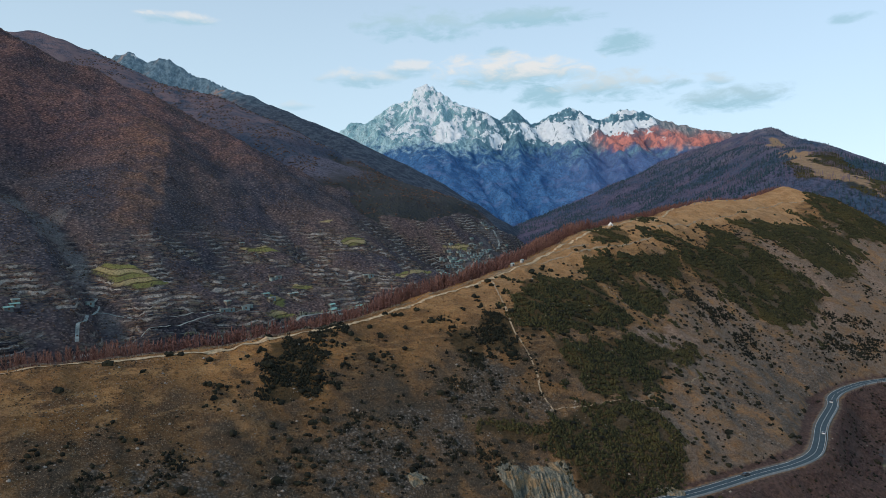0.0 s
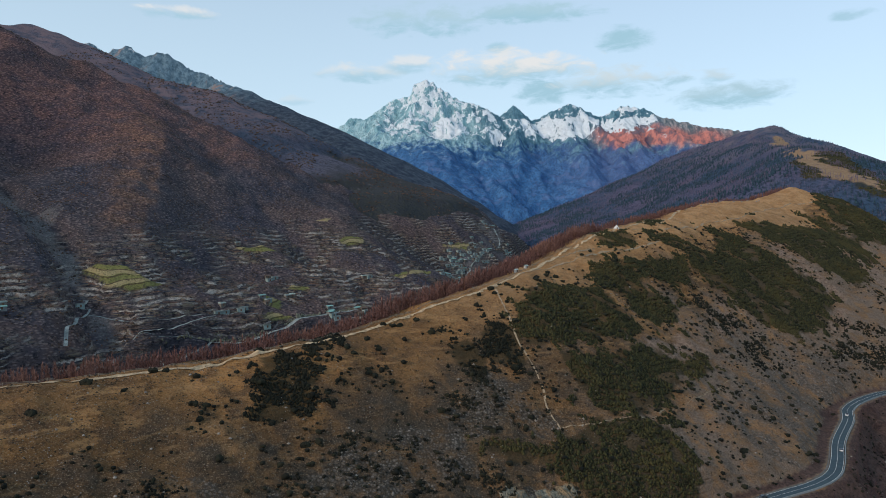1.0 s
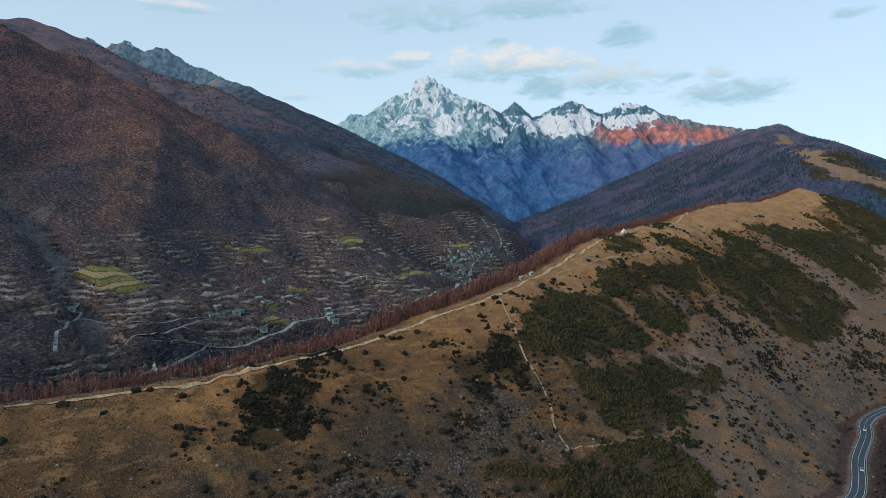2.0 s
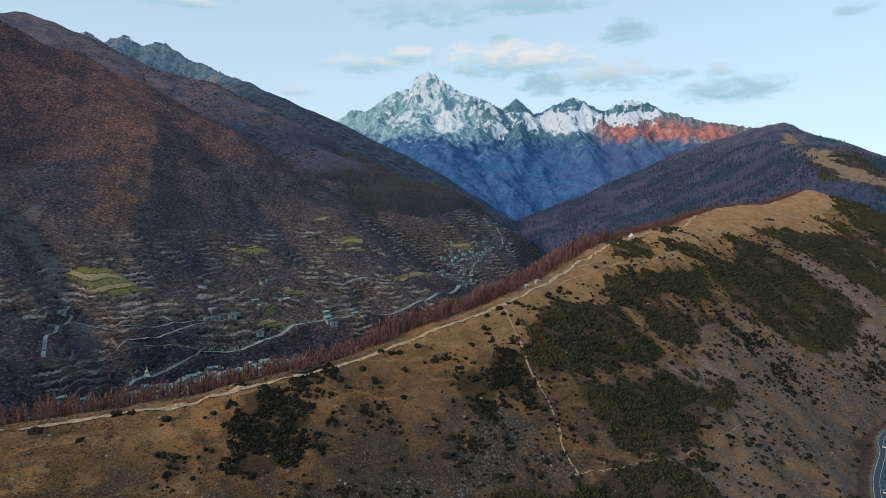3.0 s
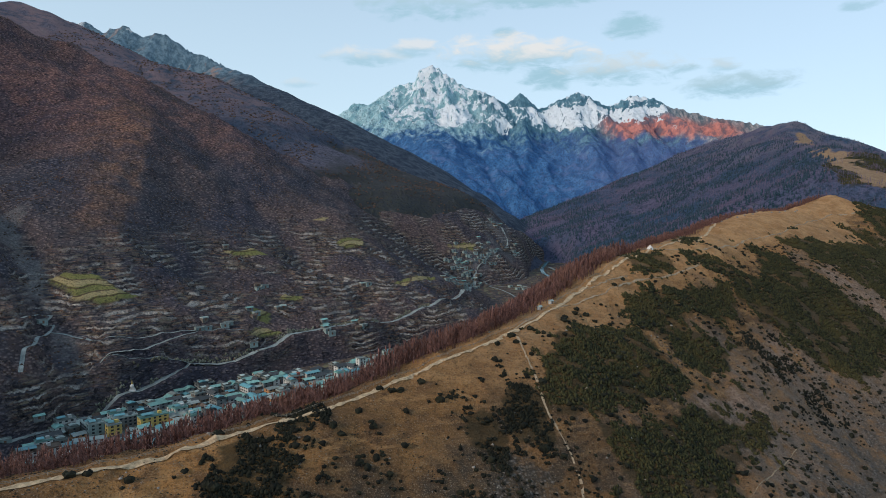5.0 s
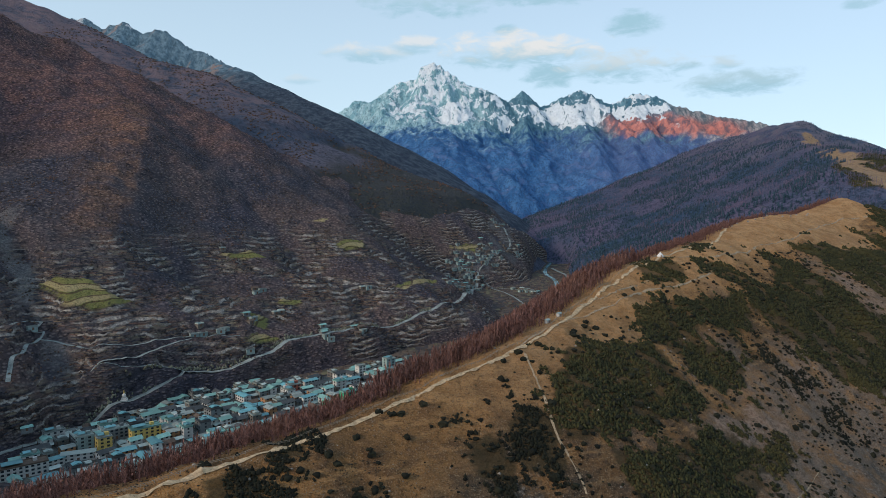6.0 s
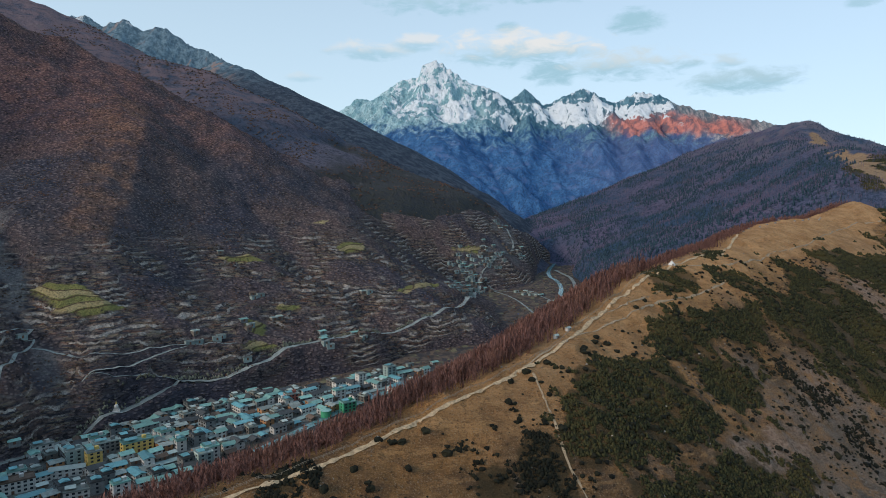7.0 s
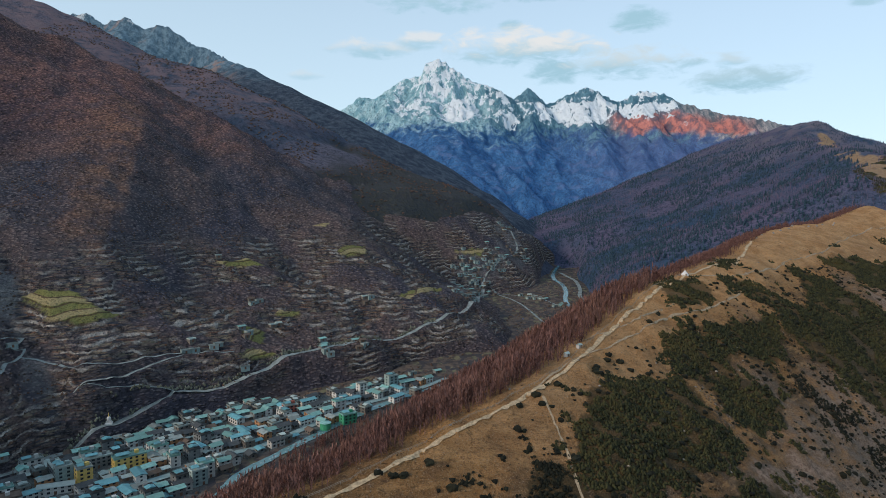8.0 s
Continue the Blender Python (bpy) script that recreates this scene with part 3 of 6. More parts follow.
def nearest(x, y, lines):
    """The nearest point on any of several polylines, and its distance."""
    best, nx, ny = np.full(np.shape(x), 1e9), np.zeros(np.shape(x)), np.zeros(np.shape(x))
    for line in lines:
        for (ax, ay), (bx, by) in zip(line[:-1], line[1:]):
            dx, dy = bx - ax, by - ay
            s = np.clip(((x - ax) * dx + (y - ay) * dy) / (dx * dx + dy * dy), 0, 1)
            px, py = ax + s * dx, ay + s * dy
            d = np.hypot(x - px, y - py)
            closer = d < best
            best, nx, ny = np.where(closer, d, best), np.where(closer, px, nx), np.where(closer, py, ny)
    return nx, ny, best


def terrace_zone(x, y, z=None):
    """Where the old fields step down the slope."""
    z = left_smooth(x, y) if z is None else z
    rise = z - floor_height(x, y)
    soft = 18 * fbm(x, y, 120, 3, 23)
    level = ease(rise + soft, 4, 14) * ease(rise + soft, 135, 90) * ease(x + 0.35 * soft, -470, -420)
    for track in TRACKS:
        level = level * ease(polyline(x, y, track), 2, 6)
    return level * ease(polyline(x, y, MAIN), 3, 9) * ease(fbm(x, y, 60, 3, 26), -0.3, 0.05) * (1 - patches(LEFT_FIELDS, x, y, 2, 18, 8))


SPINE = [(-500, 1215), (-462, 1120), (-410, 990), (-385, 905), (-367, 852), (-352, 800), (-340, 745)]


def beside(x, y, line):
    """Signed distance to a polyline, positive to the east of one that runs south."""
    best, sign = np.full(np.shape(x), 1e9), np.ones(np.shape(x))
    for (ax, ay), (bx, by) in zip(line[:-1], line[1:]):
        dx, dy = bx - ax, by - ay
        s = np.clip(((x - ax) * dx + (y - ay) * dy) / (dx * dx + dy * dy), 0, 1)
        ox, oy = x - ax - s * dx, y - ay - s * dy
        d = np.hypot(ox, oy)
        closer = d < best
        best, sign = np.where(closer, d, best), np.where(closer, np.sign(dx * oy - dy * ox), sign)
    return best * sign


def spine_rib(x, y):
    """A rib that runs down the face: a gentle western side, a steep eastern one with a hollow at its foot."""
    q = beside(x + 10 * fbm(x, y, 60, 3, 27), y, SPINE)
    west = np.exp(-(q / 85) ** 2)
    east = 1.7 * np.exp(-(q / 32) ** 2) - 0.7 * np.exp(-((q - 20) / 75) ** 2) / math.exp(-(20 / 75) ** 2)
    return np.where(q < 0, west, east) * ease(y, 690, 800) * ease(y, 1240, 1120)


def apron(x, y):
    """The old fields that climb on to the foot of the next mountain up the valley."""
    h = dark_height(x, y)
    rise = h - floor_height(x, y) + 16 * fbm(x, y, 130, 3, 28)
    return h + 2.5 - 40 * ease(rise, 108, 138) - 60 * ease(x, -110, -190) - 120 * ease(y, 1090, 1000) - 30 * ease(polyline(x, y, RIVER[:12]), 24, 9)


def left_smooth(x, y):
    h = crest(x, y, LEFT, 25) + lattice(x, y, *LEFT_SWELL) + 11 * spine_rib(x, y)
    h = h + 16 * (ridged(x + 0.3 * y, y - 0.3 * x, 160, 4, 21) - 0.55) + 5 * fbm(x, y, 60, 3, 22)
    high = ease(h, 90, 190)
    h = h + high * (16 * (ridged(x * 0.92 + 0.4 * y, 0.4 * (y * 0.92 - 0.4 * x), 105, 4, 29, 0.55) - 0.6) + 9 * fbm(x, y, 150, 2, 30))
    h = h + 26 * np.exp(-((x + 760) ** 2 + (y - 1195) ** 2) / 120 ** 2)
    h = h - 15 * ease(polyline(x, y, GULLY), 30, 5) * ease(h, 8, 30)
    h = h - 34 * ease(polyline(x, y, TOWN_AXIS), 72, 34) - 30 * ease(polyline(x, y, RIVER[:12]), 50, 24)
    return np.maximum(h, apron(x, y))


GULLY = [(-560, 850), (-480, 780), (-410, 720), (-386, 695), (-362, 668), (-335, 645), (-311, 620), (-290, 598), (-273, 570)]
FIELD_STEP = 5.2


def left_height(x, y):
    x, y = np.atleast_1d(np.asarray(x, float)), np.atleast_1d(np.asarray(y, float))
    h = smooth = left_smooth(x, y)
    q = h / FIELD_STEP + (1.3 * fbm(x, y, 95, 3, 24) + 0.7 * fbm(x, y, 28, 2, 25))
    f = q - np.floor(q)
    stepped = h + FIELD_STEP * (0.22 * f + 0.78 * ease(f, 0.62, 0.98) - f)
    h = h + (stepped - h) * terrace_zone(x, y, smooth)
    # the roads lie on level benches
    px, py, d = nearest(x, y, [MAIN] + TRACKS)
    cut = 1 - ease(d, 3.4, 8.5)
    near_road = cut > 0
    level = np.zeros(np.shape(x))
    level[near_road] = left_smooth(px[near_road], py[near_road])
    return h + (level - h) * cut


def field_phase(x, y):
    """Counts the terraces up the slope; the whole numbers are their edges."""
    return left_smooth(x, y) / FIELD_STEP + (1.3 * fbm(x, y, 95, 3, 24) + 0.7 * fbm(x, y, 28, 2, 25))


def hill_height(x, y):
    h = smax(crest(x, y, HILL, 25), crest(x, y, HILL_SPUR, 25), 30) + lattice(x, y, *HILL_SWELL)
    h = h - 45 * ease(x + 0.45 * (y - 880), 560, 470) * ease(y, 1040, 900)
    return h + 14 * (ridged(x, y, 170, 4, 31) - 0.55) - 45 * ease(polyline(x, y, RIVER[:13]), 60, 26)


def concave(x, y, line, top, steep, d0, gentle, tight=1.0):
    """A crest line of (x, y, z) whose flanks are steep for d0 metres and gentler below; tight: how much steeper its summits stand along the crest."""
    best = np.full(np.shape(x), -1e9)
    for (ax, ay, az), (bx, by, bz) in zip(line[:-1], line[1:]):
        dx, dy = bx - ax, by - ay
        s = np.clip(((x - ax) * dx + (y - ay) * dy) / (dx * dx + dy * dy), 0, 1)
        d = np.sqrt((tight * (x - ax - s * dx)) ** 2 + (y - ay - s * dy) ** 2 + top * top) - top
        best = np.maximum(best, az + s * (bz - az) - steep * np.minimum(d, d0) - gentle * np.maximum(d - d0, 0))
    return best


def dark_height(x, y):
    h = crest(x, y, DARK, 20, 330, 0.5) - 30 * ease(polyline(x, y, RIVER[:12]), 46, 20)
    return h + 22 * (ridged(x, y, 260, 5, 41) - 0.6) * np.clip((700 - h) / 250, 0.25, 1)


def blue_height(x, y):
    h = np.maximum(concave(x, y, BLUE, 20, 0.5, 300, 0.7), concave(x, y, JAG, 3, 1.0, 120, 0.45, 2.0))
    high = np.clip((y - 1700) / 900, 0.3, 1)
    return h + 40 * (ridged(x, y, 300, 5, 51) - 0.6) * high + 40 * (ridged(x, y * 0.6, 85, 4, 52, 0.6) - 0.6) * high * ease(h, 500, 700)


RIBS = [[(-581, 4350, 730), (-640, 4050, 560), (-660, 3750, 420)], [(-323, 4350, 832), (-380, 4050, 650), (-400, 3700, 450)], [(-87, 4350, 968), (-190, 4080, 720), (-230, 3750, 500), (-240, 3400, 390)], [(-60, 4350, 940), (20, 4050, 690), (60, 3700, 480)],
        [(269, 4350, 788), (240, 4050, 600), (220, 3700, 440)], [(462, 4350, 796), (440, 4120, 630), (420, 3800, 480), (400, 3450, 380)], [(500, 4350, 770), (590, 4050, 560), (640, 3700, 430)], [(828, 4350, 808), (790, 4080, 620), (760, 3700, 460), (720, 3300, 350)],
        [(880, 4350, 790), (980, 4050, 580), (1020, 3700, 440)], [(1161, 4350, 790), (1120, 4080, 610), (1090, 3700, 470)], [(1307, 4350, 776), (1360, 4050, 610), (1400, 3700, 480), (1420, 3300, 360)], [(1641, 4350, 664), (1680, 4050, 540), (1700, 3700, 430)], [(1000, 3800, 440), (900, 3300, 330), (760, 2800, 220)], [(100, 3700, 440), (180, 3200, 310), (260, 2700, 200)]]


# snowfields on the face: across, height, half width, half height, depth of cover
SNOWFIELDS = [(30, 625, 120, 80, 0.72), (-120, 760, 130, 120, 0.45), (180, 720, 130, 60, 0.48), (340, 570, 40, 70, 0.6), (520, 640, 60, 80, 0.5), (740, 640, 200, 80, 0.72), (900, 690, 130, 55, 0.6), (1090, 660, 130, 60, 0.6), (1240, 690, 130, 36, 0.75), (1180, 775, 70, 18, 0.9), (-560, 560, 60, 40, 0.3)]


def snow_height(x, y):
    wx, wy = x + 22 * fbm(x, y, 200, 3, 61), y + 30 * fbm(x, y, 340, 3, 62)
    h = concave(x, wy, SNOW, 2, 1.15, 290, 0.305, 3.0)
    for rib in RIBS:
        h = np.maximum(h, concave(wx, y, rib, 5, 0.75, 140, 0.45))
    d = ease(4345 - y, 0, 260)
    crag = ease(h, 380, 560)
    spur = ridged(wx, wy * 0.4, 240, 5, 63, 0.55) - 0.62
    cut = ridged(x + 0.25 * y, y * 0.5, 95, 4, 65, 0.6) - 0.6
    jag = ridged(x, y * 0.6, 50, 3, 64) - 0.65
    return h + spur * (10 + 80 * d) + cut * (12 + 40 * d) * (0.3 + 0.7 * crag) + jag * 24 * crag


def side_height(x, y):
    h = concave(x, y, SIDE, 10, 0.6, 200, 0.3)
    return h + 60 * (ridged(x, y, 330, 4, 71) - 0.6)


def west_height(x, y):
    h = concave(x, y, WEST, 40, 0.55, 500, 0.45)
    return h + 90 * (ridged(x, y, 600, 3, 81) - 0.6)


def sheet(name, xs, ys, height, material, label, category, sink=12.0):
    """A land form as one sheet over the lines xs and ys; what lies well below the valley floor is left out."""
    gx, gy = np.meshgrid(xs, ys)
    z = height(gx, gy)
    fl = floor_height(gx, gy)
    keep = z > fl - sink
    nx, ny = len(xs), len(ys)
    cell = (keep[:-1, :-1] | keep[1:, :-1] | keep[:-1, 1:] | keep[1:, 1:])
    j, i = np.nonzero(cell)
    a = j * nx + i
    quads = np.stack([a, a + 1, a + nx + 1, a + nx], 1)
    used, inv = np.unique(quads.ravel(), return_inverse=True)
    co = np.stack([gx.ravel()[used], gy.ravel()[used], z.ravel()[used]], 1)
    me = bpy.data.meshes.new(name)
    me.vertices.add(len(co))
    me.vertices.foreach_set("co", co.ravel())
    me.loops.add(len(inv))
    me.loops.foreach_set("vertex_index", inv.astype(np.int32))
    me.polygons.add(len(quads))
    me.polygons.foreach_set("loop_start", np.arange(0, len(inv), 4, dtype=np.int32))
    me.polygons.foreach_set("use_smooth", np.ones(len(quads), bool))
    me.update(calc_edges=True)
    me.materials.append(material)
    ob = tagged(new(name, me), label, category, kind="structure")
    return ob, co


def steps(*runs):
    """Grid lines from runs of (from, to, step)."""
    out = []
    for a, b, s in runs:
        out += list(np.arange(a, b, s))
    return np.array(out + [runs[-1][1]], float)


def inside(poly, x, y):
    """Whether points lie in a polygon of the plan."""
    hit = np.zeros(np.shape(x), bool)
    for (ax, ay), (bx, by) in zip(poly, poly[1:] + poly[:1]):
        if ay != by:
            hit ^= ((ay > y) != (by > y)) & (x < (bx - ax) * (y - ay) / (by - ay) + ax)
    return hit


def patches(polys, x, y, wobble=6.0, size=16.0, seed=3):
    """A mask over several polygons with uneven edges."""
    jx, jy = x + wobble * fbm(x, y, size, 3, seed), y + wobble * fbm(x, y, size, 3, seed + 50)
    out = np.zeros(np.shape(x))
    for poly in polys:
        out = np.maximum(out, inside(poly, jx, jy))
    return out


def mask(ob, name, values):
    ob.data.attributes.new(name, "FLOAT", "POINT").data.foreach_set("value", np.ascontiguousarray(values, np.float32))


# evergreen thickets on the ridge, in plan
T1 = [(-84, 296), (-76, 317), (-65, 316), (-55, 311), (-57, 296), (-58, 285), (-67, 275), (-76, 274), (-75, 285)]
T2 = [(-70, 336), (-60, 345), (-54, 343), (-57, 331), (-67, 325)]
T3 = [(43, 403), (57, 428), (103, 465), (111, 458), (114, 441), (125, 435), (109, 414), (87, 395), (71, 380), (53, 369), (41, 368), (37, 379)]
T4 = [(103, 468), (107, 492), (125, 514), (173, 543), (195, 561), (196, 544), (176, 518), (155, 507), (141, 495), (143, 481), (162, 490), (157, 463), (128, 444), (123, 468)]
T5 = [(253, 656), (274, 646), (297, 632), (317, 614), (336, 610), (334, 588), (307, 549), (279, 523), (241, 517), (225, 532), (207, 544), (199, 552), (208, 577), (239, 600)]
T6 = [(289, 683), (340, 715), (351, 704), (414, 756), (416, 722), (403, 691), (417, 681), (400, 640), (379, 623), (367, 629), (351, 630), (350, 642), (338, 640), (335, 652), (316, 657), (305, 671)]
T7 = [(122, 556), (143, 577), (160, 569), (153, 553), (126, 530), (122, 545)]
T8 = [(169, 584), (192, 594), (218, 586), (207, 569), (179, 570)]
T9 = [(179, 622), (190, 632), (200, 628), (179, 602)]
T10 = [(61, 370), (79, 374), (118, 412), (136, 423), (140, 405), (122, 370), (109, 351), (85, 337), (76, 336), (74, 345), (66, 356)]
T11 = [(56, 319), (75, 330), (98, 341), (109, 339), (113, 331), (116, 312), (108, 301), (93, 293), (74, 284), (61, 289), (50, 299), (35, 299), (15, 294), (20, 304), (39, 309)]
T12 = [(18, 364), (30, 381), (37, 376), (37, 363), (42, 353), (30, 351), (22, 357)]
T13 = [(1, 355), (13, 360), (21, 354), (18, 344), (6, 344)]
T14 = [(466, 856), (458, 832), (450, 793), (462, 779), (459, 755), (508, 765), (600, 790), (640, 860), (540, 915), (490, 890)]
T15 = [(149, 423), (166, 437), (162, 418), (135, 389)]
T16 = [(418, 801), (427, 796), (448, 792), (446, 777), (429, 769), (423, 776)]
T17 = [(404, 748), (436, 776), (460, 752), (455, 715), (430, 690), (412, 697)]
U1 = [(-59, 310), (-49, 313), (-47, 307), (-53, 299)]
U2 = [(-47, 279), (-36, 289), (-32, 275), (-43, 269)]
U3 = [(-21, 283), (-7, 296), (0, 288), (-12, 277)]
U4 = [(-3, 282), (17, 293), (26, 284), (20, 271), (2, 265)]
U5 = [(181, 521), (210, 527), (224, 490), (240, 480), (215, 463), (186, 478)]
U6 = [(291, 522), (345, 573), (365, 553), (337, 511), (295, 505)]
U8 = [(4, 336), (13, 360), (20, 374), (37, 378), (32, 360), (21, 343), (14, 320), (3, 313)]
U9 = [(-118, 210), (-111, 217), (-101, 223), (-94, 216), (-117, 203)]
U7 = [(-112, 222), (-98, 232), (-88, 226), (-100, 214)]
OPEN_THICKETS = [U1, U2, U3, U4, U5, U6, U7, U8, U9]  # looser growth
THICKETS = [T1, T2, T3, T4, T5, T6, T7, T8, T9, T10, T11, T12, T13, T14, T15, T16, T17]
SCREES = [[(-25, 289), (-8, 303), (10, 297), (2, 268), (-20, 251), (-48, 239), (-42, 255)], [(19, 361), (34, 357), (37, 329), (46, 315), (24, 307), (14, 325)],
          [(440, 785), (460, 779), (461, 747), (436, 707), (411, 695), (417, 739)],
          [(-52, 268), (-33, 284), (-17, 297), (-2, 304), (11, 325), (32, 347), (39, 332), (54, 320), (28, 308), (2, 295), (-3, 285), (-21, 270), (-49, 253)],
          [(186, 440), (230, 446), (209, 387), (192, 385), (176, 409)], [(37, 297), (52, 296), (63, 287), (40, 270), (30, 280)],
          [(110, 464), (128, 473), (128, 444), (115, 439)], [(256, 513), (268, 486), (283, 470), (250, 454), (237, 474)],
          [(140, 350), (170, 400), (215, 450), (260, 500), (330, 545), (330, 510), (285, 480), (235, 420), (205, 372), (180, 345)], [(-125, 215), (-90, 240), (-60, 250), (-60, 230), (-100, 205)]]
REDS = [[(310, 650), (327, 664), (334, 639), (341, 611), (351, 601), (340, 565), (309, 536), (311, 553), (330, 574), (339, 598), (319, 609), (305, 624)], [(411, 727), (427, 703), (446, 694), (433, 651), (396, 595), (411, 639), (407, 670), (392, 678)],
        [(192, 503), (223, 528), (213, 494), (185, 465)], [(118, 416), (150, 440), (178, 470), (160, 430), (140, 408)]]
MEADOW = [(100, 540), (140, 585), (190, 625), (270, 755), (380, 855), (440, 895), (470, 890), (461, 845), (446, 828), (435, 810), (428, 787), (425, 769), (385, 732), (349, 705), (334, 708), (297, 693), (283, 667), (254, 657), (220, 623), (205, 605), (160, 575)]
LEFT_FIELDS = [[(-368, 690), (-357, 692), (-328, 701), (-305, 695), (-289, 702), (-293, 689), (-309, 670), (-330, 665), (-344, 678)], [(-264, 862), (-238, 889), (-218, 888), (-254, 860)],
               [(-152, 983), (-144, 1003), (-120, 1021), (-117, 995), (-147, 975)], [(-203, 752), (-185, 765), (-179, 744), (-193, 737)], [(-185, 810), (-165, 825), (-162, 813), (-182, 797)]]
LEFT_FIELDS += [[(-195, 1031), (-174, 1047), (-176, 1032)], [(-69, 912), (-31, 976), (-16, 986), (-56, 912)], [(-5, 1226), (48, 1264), (43, 1245)], [(-186, 731), (-166, 736), (-190, 708)]]
HILL_MEADOW = [[(683, 1345), (661, 1210), (600, 1090), (605, 1030), (617, 1019), (583, 887), (577, 871), (565, 895), (563, 929), (536, 951), (529, 991), (625, 1220)], [(701, 1452), (823, 1676), (842, 1658), (790, 1500), (720, 1400), (701, 1368)]]
HILL_THICKET = [[(495, 960), (531, 942), (557, 919), (562, 878), (574, 860), (640, 820), (720, 900), (640, 1000), (700, 1200), (640, 1200), (560, 1090)]]

ground, co = sheet("ground", steps((-4800, -600, 150), (-600, 600, 9), (600, 4800, 150)), steps((-4800, 150, 150), (150, 1500, 9), (1500, 2700, 20), (2700, 4800, 150)),
                   floor_height, M_FLOOR, "brown valley floor between the mountains", "ground")
mask(ground, "yard", patches([TOWN], co[:, 0], co[:, 1], 10, 25, 7))
ridge, co = sheet("grassy_ridge", steps((-640, -220, 5), (-220, 340, 1.7), (340, 800, 3.5)), steps((90, 170, 5), (170, 460, 1.7), (460, 990, 3)), near_height, M_GRASS, "long ridge of dry tan grass with dark shrubs and scree", "ridge")
X, Y = co[:, 0], co[:, 1]
mask(ridge, "thicket", patches(THICKETS, X, Y))
mask(ridge, "scree", patches(SCREES, X, Y, 14, 20, 5))
mask(ridge, "red", patches(REDS, X, Y, 10, 16, 6))
crest_line = polyline(X, Y, [(q[0], q[1]) for q in NEAR])
mask(ridge, "meadow", np.maximum(patches([MEADOW], X, Y, 14, 30, 7), (0.85 - 0.65 * ease(X, 60, -40)) * ease(crest_line + 16 * fbm(X, Y, 50, 3, 14), 62, 12)))
mask(ridge, "dun", ease(crest_line + 50 * fbm(X, Y, 50, 4, 19), 45, 120) * ease(X, 20, 110))
mask(ridge, "heath_or_glow", ease(crest_line + 40 * fbm(X, Y, 50, 4, 15), 10, 66) * (0.2 + 0.8 * ease(X, 110, 10)))
below = (near_height(X, Y) < ROAD_LEVEL + 1.5) | (near_height(X, Y) < 10)
mask(ridge, "brush", np.where((X > 60) & below & (polyline(X, Y, ROAD) > 5), 1.0, 0.0))
slope, co = sheet("terraced_mountain", steps((-1500, -440, 6), (-440, 140, 2.5), (140, 320, 6)), steps((380, 520, 5), (520, 1120, 2.5), (1120, 1700, 5)), left_height, M_SLOPE,
                  "brown mountainside with old farm terraces at its foot", "mountain")
X, Y = co[:, 0], co[:, 1]
mask(slope, "terrace", terrace_zone(X, Y))
mask(slope, "phase", field_phase(X, Y))
mask(slope, "field", patches(LEFT_FIELDS, X, Y, 2, 18, 8))
# masks for the rib's painted light and shade, with the bank and gully
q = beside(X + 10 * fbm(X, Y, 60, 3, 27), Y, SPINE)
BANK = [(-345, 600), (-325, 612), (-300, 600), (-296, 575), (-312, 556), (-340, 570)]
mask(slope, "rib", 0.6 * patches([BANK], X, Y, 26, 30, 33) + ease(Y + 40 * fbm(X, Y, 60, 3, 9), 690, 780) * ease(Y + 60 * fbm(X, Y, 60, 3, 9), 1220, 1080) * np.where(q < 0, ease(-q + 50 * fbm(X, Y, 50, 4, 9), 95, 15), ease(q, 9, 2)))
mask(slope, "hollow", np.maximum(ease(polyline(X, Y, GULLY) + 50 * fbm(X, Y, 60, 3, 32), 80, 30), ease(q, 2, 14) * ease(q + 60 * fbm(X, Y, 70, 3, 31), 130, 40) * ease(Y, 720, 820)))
VILLAGE = [(5, 1000), (14, 1130), (28, 1195), (61, 1253), (99, 1308), (90, 1388)]
mask(slope, "scree", np.maximum(0.6 * ease(polyline(X, Y, VILLAGE) + 30 * fbm(X, Y, 25, 3, 36), 24, 6), np.maximum(0.8 * ease(polyline(X, Y, GULLY) + 14 * fbm(X, Y, 30, 3, 10), 9, 2) * ease(Y, 590, 650), 0.55 * patches([[(-557, 840), (-520, 826), (-489, 797), (-440, 768), (-405, 731), (-430, 710), (-493, 760)]], X, Y, 30, 40, 10))))
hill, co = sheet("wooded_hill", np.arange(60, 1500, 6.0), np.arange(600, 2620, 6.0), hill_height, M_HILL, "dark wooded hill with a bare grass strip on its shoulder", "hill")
mask(hill, "meadow", patches(HILL_MEADOW, co[:, 0], co[:, 1], 30, 40, 12))
mask(hill, "thicket", patches(HILL_THICKET, co[:, 0], co[:, 1], 24, 60, 13))
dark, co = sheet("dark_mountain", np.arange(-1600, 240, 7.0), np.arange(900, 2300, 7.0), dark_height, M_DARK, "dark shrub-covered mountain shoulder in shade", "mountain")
rise = co[:, 2] - floor_height(co[:, 0], co[:, 1]) + 60 * fbm(co[:, 0], co[:, 1], 160, 3, 42)
mask(dark, "thicket", 0.85 * ease(rise, 45, 90) * ease(rise, 230, 180) * ease(co[:, 0], -380, -240))
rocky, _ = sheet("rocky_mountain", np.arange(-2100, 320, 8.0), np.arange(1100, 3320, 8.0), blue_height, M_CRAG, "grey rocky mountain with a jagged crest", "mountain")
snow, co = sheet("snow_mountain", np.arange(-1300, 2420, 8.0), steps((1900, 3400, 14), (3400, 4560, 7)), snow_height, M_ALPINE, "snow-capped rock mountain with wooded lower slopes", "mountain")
X, Y, Z = co[:, 0], co[:, 1], co[:, 2]
